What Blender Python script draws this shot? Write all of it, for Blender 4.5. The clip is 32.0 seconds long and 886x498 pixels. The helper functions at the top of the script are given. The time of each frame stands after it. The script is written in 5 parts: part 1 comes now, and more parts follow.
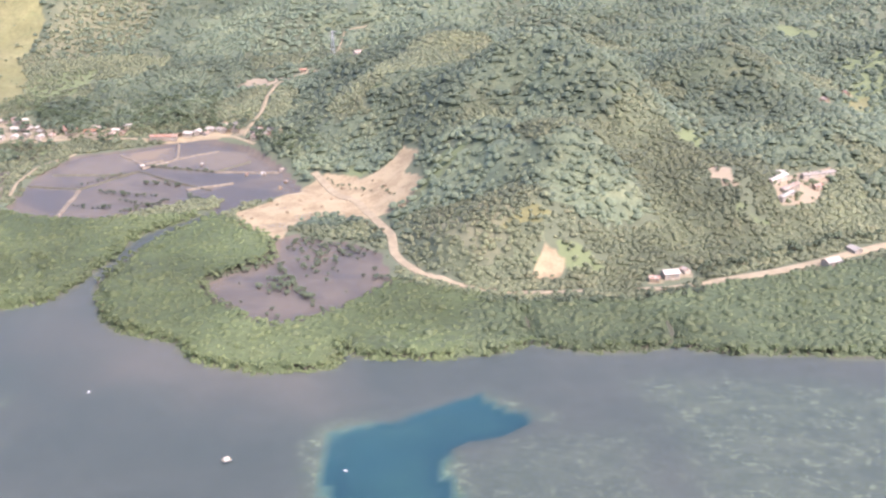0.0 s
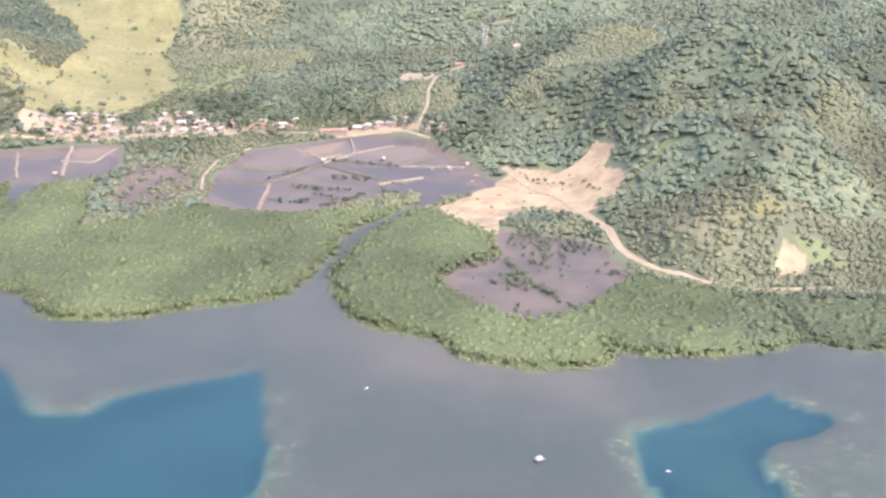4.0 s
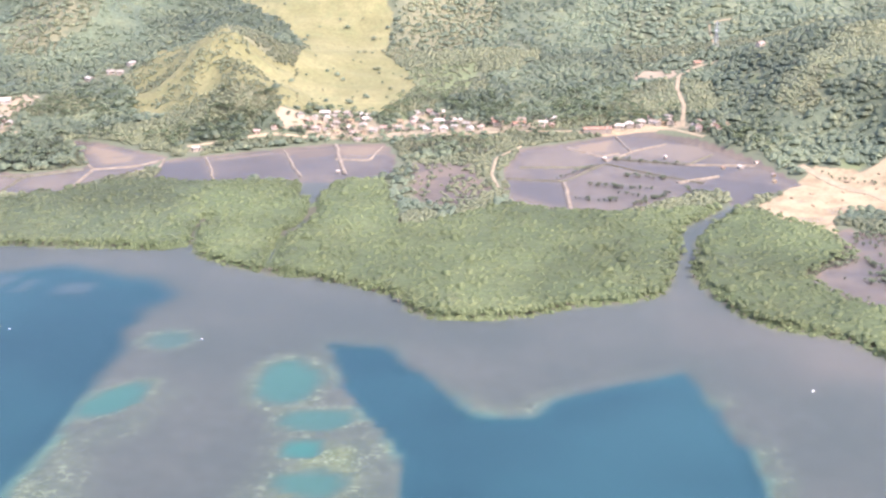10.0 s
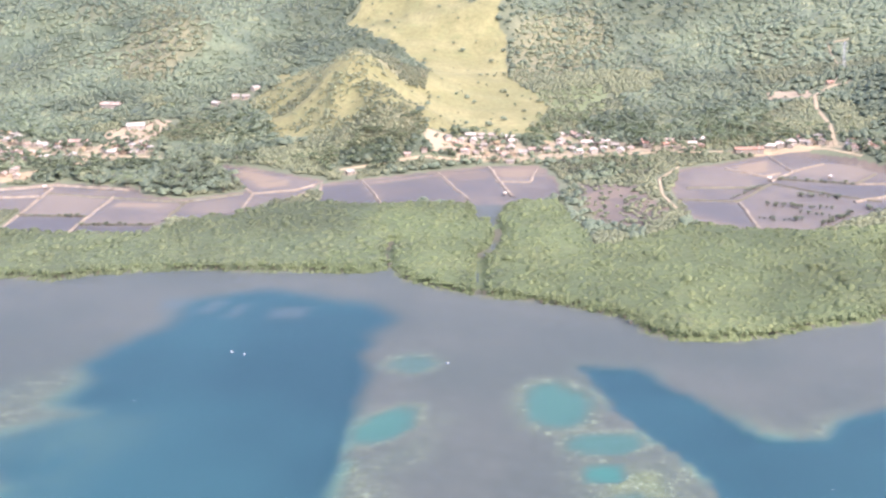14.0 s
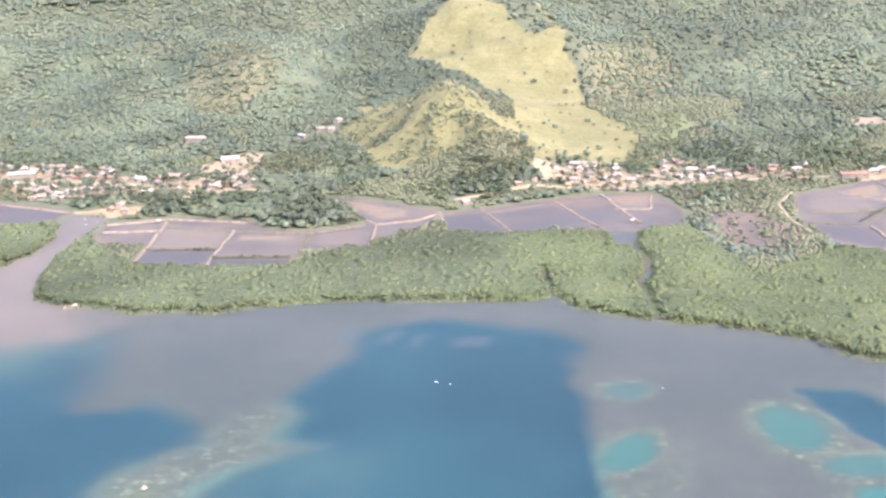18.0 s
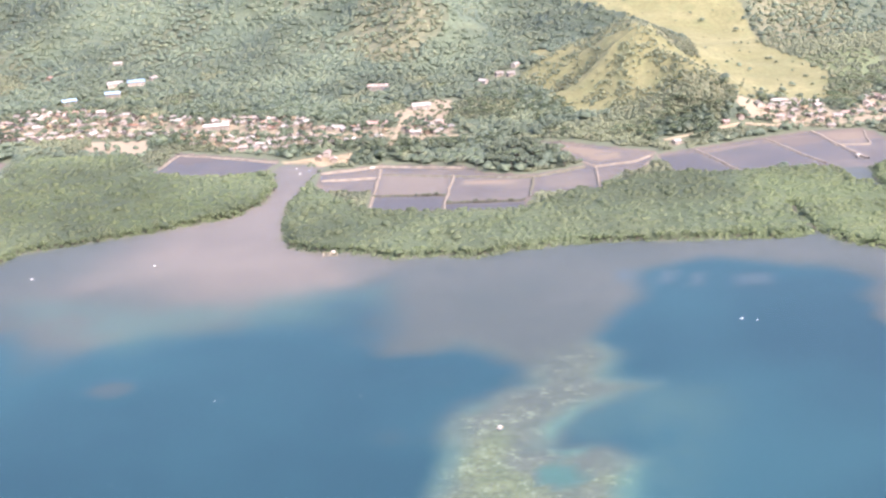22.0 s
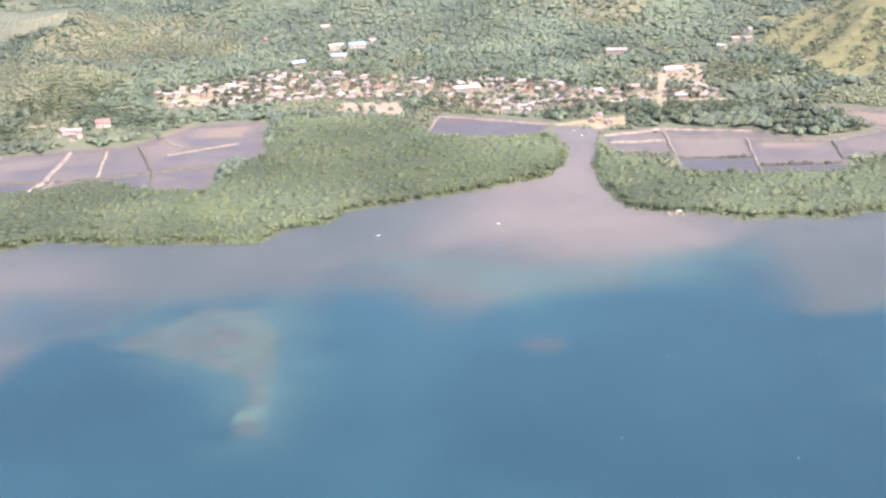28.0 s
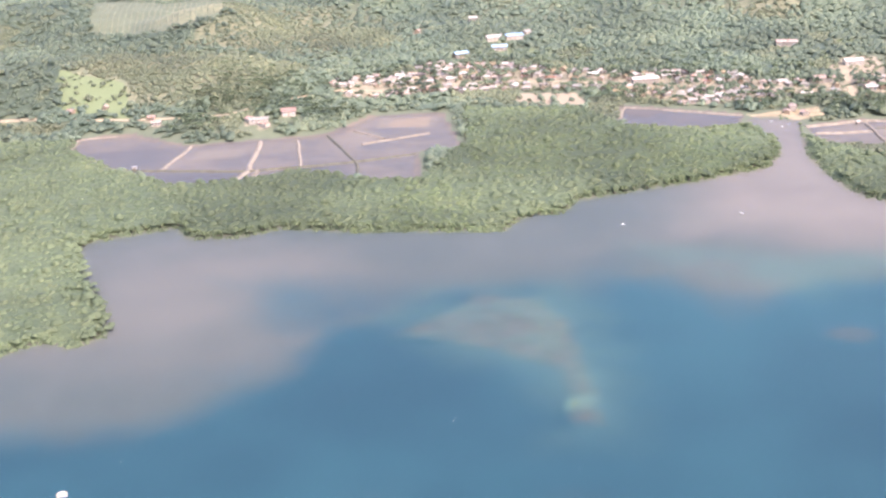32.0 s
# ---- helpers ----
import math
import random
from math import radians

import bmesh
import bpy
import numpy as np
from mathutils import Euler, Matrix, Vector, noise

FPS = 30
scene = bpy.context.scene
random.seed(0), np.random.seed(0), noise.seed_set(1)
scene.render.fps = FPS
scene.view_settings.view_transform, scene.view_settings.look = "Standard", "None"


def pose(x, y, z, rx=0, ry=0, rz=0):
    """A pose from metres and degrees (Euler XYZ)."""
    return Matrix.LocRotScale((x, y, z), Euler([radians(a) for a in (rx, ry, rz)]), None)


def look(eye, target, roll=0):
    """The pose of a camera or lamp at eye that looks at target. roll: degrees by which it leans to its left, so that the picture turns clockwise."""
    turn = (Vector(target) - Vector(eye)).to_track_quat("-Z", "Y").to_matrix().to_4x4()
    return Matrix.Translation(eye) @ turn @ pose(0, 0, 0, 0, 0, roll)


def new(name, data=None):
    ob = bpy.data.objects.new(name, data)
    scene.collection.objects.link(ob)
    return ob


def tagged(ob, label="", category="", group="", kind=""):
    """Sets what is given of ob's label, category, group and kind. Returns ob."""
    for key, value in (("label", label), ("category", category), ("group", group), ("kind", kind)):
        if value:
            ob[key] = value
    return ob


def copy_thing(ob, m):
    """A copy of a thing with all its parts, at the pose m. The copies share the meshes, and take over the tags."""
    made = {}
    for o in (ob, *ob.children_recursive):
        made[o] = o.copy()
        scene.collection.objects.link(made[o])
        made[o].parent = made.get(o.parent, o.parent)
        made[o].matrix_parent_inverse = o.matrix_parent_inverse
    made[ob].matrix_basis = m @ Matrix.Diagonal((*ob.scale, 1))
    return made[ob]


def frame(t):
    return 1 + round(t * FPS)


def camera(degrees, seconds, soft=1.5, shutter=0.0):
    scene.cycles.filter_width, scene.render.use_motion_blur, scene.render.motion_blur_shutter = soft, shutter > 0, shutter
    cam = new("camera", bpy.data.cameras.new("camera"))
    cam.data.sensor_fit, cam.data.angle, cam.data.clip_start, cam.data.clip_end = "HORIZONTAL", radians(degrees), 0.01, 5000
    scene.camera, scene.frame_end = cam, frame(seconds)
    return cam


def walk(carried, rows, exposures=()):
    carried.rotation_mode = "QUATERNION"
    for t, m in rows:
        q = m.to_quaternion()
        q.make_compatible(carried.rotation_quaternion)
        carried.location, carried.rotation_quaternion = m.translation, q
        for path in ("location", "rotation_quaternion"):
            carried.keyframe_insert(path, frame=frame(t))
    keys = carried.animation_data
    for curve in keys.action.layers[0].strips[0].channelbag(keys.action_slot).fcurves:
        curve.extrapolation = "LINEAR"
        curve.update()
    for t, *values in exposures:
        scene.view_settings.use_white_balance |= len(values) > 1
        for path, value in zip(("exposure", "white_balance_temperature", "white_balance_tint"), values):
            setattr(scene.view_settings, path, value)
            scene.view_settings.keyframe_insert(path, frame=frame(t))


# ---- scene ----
cam = camera(39.1, 32.0, soft=2.4)
ROWS = [
    (0.0, -0.57, -0.75, 321.15, 69.913, 0.253, -0.216),
    (0.5, -19.29, 1.97, 319.55, 69.943, 0.411, 0.291),
    (1.0, -38.00, 4.58, 318.00, 69.905, 0.467, 0.357),
    (1.5, -56.70, 7.08, 316.49, 69.839, 0.515, 0.188),
    (2.0, -75.41, 9.49, 315.02, 69.881, 0.481, 0.450),
    (2.5, -94.11, 11.79, 313.59, 69.881, 0.354, 0.387),
    (3.0, -112.81, 14.01, 312.20, 69.959, 0.345, 0.587),
    (3.5, -131.50, 16.13, 310.84, 69.949, 0.335, 0.668),
    (5.5, -206.28, 23.81, 305.74, 70.274, 0.309, 1.085),
    (6.0, -224.97, 25.55, 304.54, 70.263, 0.426, 1.338),
    (6.5, -243.66, 27.22, 303.36, 70.183, 0.471, 1.441),
    (7.0, -262.35, 28.83, 302.22, 70.158, 0.460, 1.367),
    (7.5, -281.04, 30.38, 301.10, 70.368, 0.294, 1.428),
    (8.0, -299.74, 31.87, 300.00, 70.539, 0.265, 1.575),
    (8.5, -318.43, 33.30, 298.92, 70.448, 0.252, 1.405),
    (9.0, -337.12, 34.69, 297.87, 70.388, 0.397, 1.676),
    (9.5, -355.82, 36.03, 296.83, 70.410, 0.528, 2.075),
    (10.0, -374.51, 37.32, 295.82, 70.363, 0.582, 2.004),
    (10.5, -393.21, 38.58, 294.83, 70.544, 0.338, 1.907),
    (11.0, -411.91, 39.79, 293.85, 70.894, 0.053, 1.952),
    (11.5, -430.60, 40.96, 292.89, 71.090, -0.045, 1.931),
    (12.0, -449.30, 42.10, 291.95, 71.038, 0.113, 2.363),
    (12.5, -468.00, 43.21, 291.02, 70.772, 0.224, 2.577),
    (13.0, -486.70, 44.28, 290.10, 70.613, 0.348, 2.566),
    (13.5, -505.41, 45.33, 289.21, 70.731, 0.669, 1.903),
    (14.0, -524.11, 46.35, 288.32, 71.644, 0.914, 1.481),
    (14.5, -542.81, 47.35, 287.45, 72.515, 1.157, 1.259),
    (15.0, -561.52, 48.32, 286.58, 73.048, 1.376, 1.256),
    (15.5, -580.22, 49.27, 285.73, 73.435, 1.833, 2.025),
    (17.5, -655.04, 52.87, 282.44, 74.517, 0.375, -1.470),
    (18.0, -673.75, 53.73, 281.64, 73.300, 1.117, -1.035),
    (18.5, -692.45, 54.58, 280.85, 73.168, 2.354, 0.208),
    (19.0, -711.15, 55.41, 280.07, 72.528, 2.621, 0.251),
    (19.5, -729.85, 56.22, 279.30, 71.896, 2.704, 0.311),
    (20.0, -748.55, 57.03, 278.54, 71.448, 2.869, 0.300),
    (20.5, -767.25, 57.82, 277.78, 71.321, 2.950, 0.481),
    (21.0, -785.95, 58.60, 277.04, 71.284, 2.975, 0.207),
    (21.5, -804.64, 59.37, 276.30, 71.314, 3.096, 0.285),
    (22.0, -823.33, 60.12, 275.57, 71.251, 2.972, 0.393),
    (22.5, -842.01, 60.87, 274.85, 71.037, 2.809, 0.365),
    (23.0, -860.69, 61.60, 274.14, 70.980, 2.599, 0.405),
    (23.5, -879.37, 62.32, 273.43, 70.811, 2.488, 0.430),
    (24.0, -898.04, 63.03, 272.74, 70.612, 2.453, 0.550),
    (24.5, -916.71, 63.73, 272.05, 70.554, 2.467, 0.705),
    (25.0, -935.37, 64.42, 271.37, 70.611, 2.592, 0.826),
    (25.5, -954.02, 65.09, 270.70, 70.584, 2.712, 0.926),
    (27.5, -1028.55, 67.62, 268.13, 70.162, 2.559, 1.294),
    (28.0, -1047.16, 68.21, 267.51, 70.368, 2.598, 1.372),
    (28.5, -1065.76, 68.79, 266.91, 70.345, 2.411, 1.479),
    (29.0, -1084.35, 69.34, 266.32, 70.318, 2.418, 1.586),
    (29.5, -1102.93, 69.87, 265.74, 70.318, 2.526, 1.726),
    (30.0, -1121.49, 70.37, 265.17, 70.491, 2.426, 1.875),
    (30.5, -1140.04, 70.85, 264.62, 70.652, 2.331, 2.078),
    (31.0, -1158.58, 71.31, 264.08, 70.562, 2.502, 2.125),
    (31.5, -1177.10, 71.73, 263.56, 70.457, 2.668, 2.269),
    (32.0, -1195.60, 72.12, 263.06, 70.415, 2.524, 2.325),
]
walk(cam, [(t, pose(x, y, z, rx, ry, rz)) for t, x, y, z, rx, ry, rz in ROWS], [(0.0, 1.80, 6380, 27), (3.5, 1.88, 6380, 27), (8.5, 2.08, 6380, 27), (32.0, 2.05, 6380, 27)])

# ---- world and sun ----
SUN_EL, SUN_AZ = 52.0, 136.0
world = bpy.data.worlds.new("sky")
scene.world = world
world.use_nodes = True
wn = world.node_tree.nodes
sky = wn.new("ShaderNodeTexSky")
sky.sky_type = "NISHITA"
sky.sun_disc = False
sky.sun_elevation, sky.sun_rotation = radians(SUN_EL), radians(SUN_AZ)
sky.dust_density, sky.air_density, sky.altitude = 4.2, 1.0, 300
world.node_tree.links.new(sky.outputs[0], wn["Background"].inputs[0])
wn["Background"].inputs[1].default_value = 0.15
sun = new("sun", bpy.data.lights.new("sun", "SUN"))
sun.data.energy, sun.data.angle, sun.data.color = 1.15, radians(5.0), (1.0, 0.95, 0.87)
sv = Vector((math.sin(radians(SUN_AZ)) * math.cos(radians(SUN_EL)), math.cos(radians(SUN_AZ)) * math.cos(radians(SUN_EL)), math.sin(radians(SUN_EL))))
sun.matrix_world = look(tuple(sv * 900), (0, 0, 0))


# ---- material helpers ----
class Mat:
    """A small wrapper round a node material."""

    def __init__(self, name, rough=0.8, metal=0.0):
        self.m = bpy.data.materials.new(name)
        self.m.use_nodes = True
        self.t = self.m.node_tree
        self.b = self.t.nodes["Principled BSDF"]
        self.b.inputs["Roughness"].default_value = rough
        self.b.inputs["Metallic"].default_value = metal
        self.b.inputs["Specular IOR Level"].default_value = 0.3
        self.pos = None

    def n(self, kind, **kw):
        node = self.t.nodes.new(kind)
        for k, v in kw.items():
            if isinstance(k, str) and k in node.inputs:
                self.put(node.inputs[k], v)
        return node

    def put(self, socket, v):
        if isinstance(v, bpy.types.NodeSocket):
            self.t.links.new(v, socket)
        else:
            socket.default_value = (*v, 1.0) if isinstance(v, tuple) and len(v) == 3 and socket.type == "RGBA" else v

    def place(self):
        if self.pos is None:
            self.pos = self.n("ShaderNodeNewGeometry").outputs["Position"]
        return self.pos

    def local(self):
        return self.n("ShaderNodeTexCoord").outputs["Object"]

    def noise(self, scale, detail=3.0, rough=0.55, at=None):
        nd = self.n("ShaderNodeTexNoise")
        self.put(nd.inputs["Vector"], at or self.place())
        nd.inputs["Scale"].default_value, nd.inputs["Detail"].default_value, nd.inputs["Roughness"].default_value = scale, detail, rough
        return nd.outputs["Fac"]

    def math(self, op, a, b=0.0, clamp=False):
        nd = self.n("ShaderNodeMath")
        nd.operation, nd.use_clamp = op, clamp
        self.put(nd.inputs[0], a)
        self.put(nd.inputs[1], b)
        return nd.outputs[0]

    def ramp(self, v, lo, hi):
        nd = self.n("ShaderNodeMapRange")
        nd.interpolation_type = "SMOOTHSTEP"
        self.put(nd.inputs["Value"], v)
        nd.inputs["From Min"].default_value, nd.inputs["From Max"].default_value = lo, hi
        return nd.outputs["Result"]

    def mix(self, f, a, b):
        nd = self.n("ShaderNodeMix")
        nd.data_type = "RGBA"
        self.put(nd.inputs[0], f)
        self.put(nd.inputs[6], a)
        self.put(nd.inputs[7], b)
        return nd.outputs[2]

    def scale(self, colour, f):
        nd = self.n("ShaderNodeVectorMath")
        nd.operation = "SCALE"
        self.put(nd.inputs[0], colour)
        self.put(nd.inputs["Scale"], f)
        return nd.outputs[0]

    def zone(self, name):
        at = self.n("ShaderNodeAttribute")
        at.attribute_name = name
        sep = self.n("ShaderNodeSeparateColor")
        self.t.links.new(at.outputs["Color"], sep.inputs[0])
        return (*sep.outputs[:3], at.outputs["Alpha"])

    def bump(self, h, strength=0.4, dist=0.3):
        nd = self.n("ShaderNodeBump")
        nd.inputs["Strength"].default_value, nd.inputs["Distance"].default_value = strength, dist
        self.put(nd.inputs["Height"], h)
        self.t.links.new(nd.outputs[0], self.b.inputs["Normal"])

    def base(self, c):
        self.put(self.b.inputs["Base Color"], c)
        return self.m


def plain(name, colour, rough=0.7, metal=0.0, vary=0.25, grain=1.5, dark=0.6):
    """Paint, wood or metal with worn patches and a shift from piece to piece."""
    k = Mat(name, rough, metal)
    info = k.n("ShaderNodeObjectInfo").outputs["Random"]
    a = k.mix(k.ramp(k.noise(grain, 4.0), 0.35, 0.7), tuple(c * dark for c in colour), colour)
    a = k.scale(a, k.math("ADD", k.math("MULTIPLY", info, vary), 1.0 - vary / 2))
    k.bump(k.noise(grain * 4, 2.0), 0.2, 0.05)
    return k.base(a)


def roofing(name, colour, rust=(0.24, 0.12, 0.07), wear=0.6):
    """Corrugated sheet with ribs, rust streaks and a shift from roof to roof."""
    k = Mat(name, 0.6)
    at = k.local()
    w = k.n("ShaderNodeTexWave")
    k.put(w.inputs["Vector"], at)
    w.inputs["Scale"].default_value = 1.6
    info = k.n("ShaderNodeObjectInfo").outputs["Random"]
    spots = k.ramp(k.math("ADD", k.noise(0.6, 5.0, 0.65), k.math("MULTIPLY", info, 0.18)), wear, wear + 0.14)
    a = k.mix(spots, colour, rust)
    a = k.scale(a, k.math("ADD", k.math("MULTIPLY", info, 0.45), 0.7))
    k.bump(w.outputs["Fac"], 0.5, 0.05)
    return k.base(a)


def leafy(name, dark, light, tip, patch=0.012, rough=0.55, clump=0.3):
    """Foliage: colour shifts patch by patch, crown by crown and leaf by leaf; thin leaves let light through."""
    k = Mat(name, rough)
    k.b.inputs["Specular IOR Level"].default_value = 0.3
    isl = k.n("ShaderNodeNewGeometry").outputs["Random Per Island"]
    big = k.ramp(k.noise(patch, 5.0, 0.6), 0.34, 0.66)
    a = k.mix(k.math("ADD", k.math("MULTIPLY", isl, clump), k.math("MULTIPLY", big, 1 - clump)), dark, light)
    a = k.mix(k.math("MULTIPLY", k.ramp(k.noise(patch * 2.6, 4.0, 0.6), 0.48, 0.72), k.ramp(isl, 0.0, 1.0)), a, tip)
    a = k.mix(k.math("MULTIPLY", k.ramp(isl, 0.84, 0.95), 0.25), a, tip)
    mid, fine = k.noise(0.22, 3.0, 0.6), k.noise(1.4, 4.0, 0.7)
    a = k.scale(a, k.math("ADD", k.math("MULTIPLY", k.ramp(mid, 0.3, 0.7), 0.3), 0.85))
    a = k.scale(a, k.math("ADD", k.math("MULTIPLY", k.ramp(fine, 0.3, 0.7), 0.36), 0.82))
    a = k.scale(a, k.math("ADD", k.math("MULTIPLY", k.ramp(k.noise(patch * 0.4, 4.0, 0.6), 0.34, 0.66), 0.5), 0.76))
    k.bump(fine, 0.45, 0.5)
    thin, both = k.n("ShaderNodeBsdfTranslucent"), k.n("ShaderNodeMixShader")
    k.put(thin.inputs["Color"], a)
    both.inputs[0].default_value = 0.32
    k.t.links.new(k.b.outputs[0], both.inputs[1])
    k.t.links.new(thin.outputs[0], both.inputs[2])
    k.t.links.new(both.outputs[0], k.t.nodes["Material Output"].inputs["Surface"])
    return k.base(a)


# ---- ground and sea-bed material ----
def ground_material():
    k = Mat("ground", 0.9)
    deep, coral, pool, plume = k.zone("zone_sea")
    dry, lush, bare, mud = k.zone("zone_land")
    scrub, swamp, wet, red = k.zone("zone_more")
    teal, weed, pens = k.zone("zone_shoal")[:3]
    n1, n2, n3 = k.noise(0.02, 4.0), k.noise(0.11, 4.0, 0.6), k.noise(0.6, 4.0, 0.65)
    # woodland floor
    c = k.mix(n2, (0.085, 0.10, 0.062), (0.135, 0.15, 0.09))
    c = k.mix(k.math("MULTIPLY", scrub, k.ramp(n2, 0.3, 0.6)), c, (0.185, 0.18, 0.105))
    c = k.mix(k.ramp(k.math("ADD", swamp, k.math("MULTIPLY", k.math("SUBTRACT", n2, 0.5), 0.6)), 0.35, 0.65), c, (0.085, 0.085, 0.055))

    def over(c, mask, col, lo=0.35, hi=0.65, rag=0.7):
        f = k.ramp(k.math("ADD", mask, k.math("MULTIPLY", k.math("SUBTRACT", n2, 0.5), rag)), lo, hi)
        return k.mix(k.math("MULTIPLY", f, k.ramp(mask, 0.02, 0.25)), c, col)

    c = over(c, lush, k.mix(n3, (0.122, 0.150, 0.072), (0.158, 0.186, 0.088)))
    hay = k.mix(k.ramp(n1, 0.35, 0.65), (0.154, 0.149, 0.066), (0.204, 0.192, 0.089))
    hay = k.mix(k.math("MULTIPLY", k.ramp(k.noise(0.045, 7.0, 0.78), 0.46, 0.66), 0.8), hay, (0.15, 0.16, 0.072))
    hay = k.scale(hay, k.math("ADD", k.math("MULTIPLY", k.ramp(k.noise(0.2, 5.0, 0.75), 0.3, 0.7), 0.34), 0.83))
    c = over(c, dry, hay)
    c = over(c, red, k.mix(n3, (0.245, 0.195, 0.125), (0.31, 0.258, 0.178)))
    sand = k.mix(k.ramp(k.noise(0.05, 6.0, 0.7), 0.32, 0.62), (0.215, 0.165, 0.097), (0.33, 0.266, 0.16))
    sand = k.scale(sand, k.math("ADD", k.math("MULTIPLY", n3, 0.5), 0.75))
    c = over(c, bare, sand, rag=0.45)
    slick = k.mix(k.ramp(n1, 0.35, 0.6), (0.100, 0.085, 0.071), (0.142, 0.115, 0.088))
    slick = k.mix(k.ramp(k.noise(0.035, 4.0), 0.45, 0.7), slick, (0.095, 0.086, 0.077))
    slick = k.mix(plume, slick, k.mix(n2, (0.152, 0.120, 0.086), (0.200, 0.160, 0.113)))
    slick = k.mix(k.math("MULTIPLY", pool, k.ramp(k.math("ADD", pool, k.math("MULTIPLY", n2, 0.4)), 0.3, 0.7)), slick, (0.076, 0.072, 0.07))
    c = over(c, mud, slick, rag=0.2)
    # under water
    silt = k.mix(k.ramp(k.noise(0.008, 4.0), 0.3, 0.7), (0.056, 0.071, 0.063), (0.079, 0.089, 0.077))
    silt = k.mix(k.ramp(k.noise(0.013, 5.0, 0.6), 0.48, 0.7), silt, (0.06, 0.074, 0.066))
    silt = k.scale(silt, k.math("ADD", k.math("MULTIPLY", n2, 0.35), 0.82))
    s = k.mix(plume, silt, k.mix(k.ramp(n1, 0.3, 0.7), (0.138, 0.120, 0.096), (0.166, 0.142, 0.113)))
    s = k.mix(weed, s, k.mix(k.ramp(k.noise(0.06, 6.0, 0.7), 0.38, 0.62), (0.050, 0.054, 0.046), (0.088, 0.077, 0.064)))
    speck = k.math("MULTIPLY", k.ramp(k.noise(0.16, 7.0, 0.82), 0.53, 0.59), k.ramp(k.noise(0.045, 3.0), 0.36, 0.56))
    s = k.mix(k.math("MULTIPLY", coral, 0.7), s, k.mix(k.ramp(k.noise(0.07, 4.0), 0.4, 0.6), (0.070, 0.098, 0.076), (0.108, 0.136, 0.096)))
    flat = k.math("MULTIPLY", k.ramp(coral, 0.72, 1.0), k.ramp(k.noise(0.018, 3.0), 0.32, 0.6))
    s = k.mix(flat, s, k.mix(k.ramp(k.noise(0.1, 5.0, 0.7), 0.35, 0.65), (0.084, 0.114, 0.064), (0.124, 0.148, 0.080)))
    knobs = k.math("MULTIPLY", coral, k.ramp(k.noise(0.3, 4.0, 0.65), 0.5, 0.6))
    s = k.mix(k.math("MULTIPLY", knobs, 0.75), s, (0.075, 0.095, 0.06))
    s = k.mix(k.math("MULTIPLY", coral, speck), s, (0.178, 0.208, 0.135))
    s = k.mix(pool, s, k.mix(n1, (0.020, 0.100, 0.088), (0.034, 0.130, 0.106)))
    blue = k.mix(k.ramp(k.noise(0.006, 3.0), 0.35, 0.7), (0.008, 0.046, 0.061), (0.015, 0.067, 0.081))
    s = k.mix(k.ramp(k.math("ADD", deep, k.math("ADD", k.math("MULTIPLY", k.math("SUBTRACT", n2, 0.5), 0.2), k.math("MULTIPLY", k.math("SUBTRACT", k.noise(0.016, 5.0, 0.6), 0.5), 0.5))), 0.1, 0.85), s, blue)
    s = k.mix(k.math("MULTIPLY", teal, k.ramp(k.noise(0.014, 5.0, 0.65), 0.28, 0.6)), s, (0.056, 0.110, 0.094))
    slope = k.math("MULTIPLY", k.math("MULTIPLY", coral, deep), k.math("SUBTRACT", 1.0, deep))
    s = k.mix(k.math("MULTIPLY", slope, 2.6, True), s, (0.055, 0.145, 0.118))
    s = k.mix(pens, s, (0.058, 0.088, 0.094))
    c = k.mix(wet, c, s)
    still = k.math("MULTIPLY", wet, k.math("SUBTRACT", 1.0, coral))
    k.bump(k.math("MULTIPLY", n3, k.math("SUBTRACT", 1.0, still)), 0.5, 0.4)
    return k.base(c)


def water_material():
    m = bpy.data.materials.new("sea_water")
    m.use_nodes = True
    t = m.node_tree
    t.nodes.clear()
    out, mixer = t.nodes.new("ShaderNodeOutputMaterial"), t.nodes.new("ShaderNodeMixShader")
    clear, gloss, fres = t.nodes.new("ShaderNodeBsdfTransparent"), t.nodes.new("ShaderNodeBsdfGlossy"), t.nodes.new("ShaderNodeFresnel")
    geo, nz, bp = t.nodes.new("ShaderNodeNewGeometry"), t.nodes.new("ShaderNodeTexNoise"), t.nodes.new("ShaderNodeBump")
    clear.inputs[0].default_value = (0.95, 0.97, 0.98, 1)
    gloss.inputs["Roughness"].default_value = 0.5
    fres.inputs[0].default_value = 1.33
    nz.inputs["Scale"].default_value, nz.inputs["Detail"].default_value = 0.06, 2.0
    bp.inputs["Strength"].default_value, bp.inputs["Distance"].default_value = 0.08, 0.3
    part_clear = t.nodes.new("ShaderNodeMath")
    part_clear.operation = "MULTIPLY"
    part_clear.inputs[1].default_value = 0.35
    t.links.new(fres.outputs[0], part_clear.inputs[0])
    for a, b in ((geo.outputs["Position"], nz.inputs["Vector"]), (nz.outputs["Fac"], bp.inputs["Height"]), (bp.outputs[0], gloss.inputs["Normal"]),
                 (part_clear.outputs[0], mixer.inputs[0]), (clear.outputs[0], mixer.inputs[1]), (gloss.outputs[0], mixer.inputs[2]), (mixer.outputs[0], out.inputs[0])):
        t.links.new(a, b)
    return m


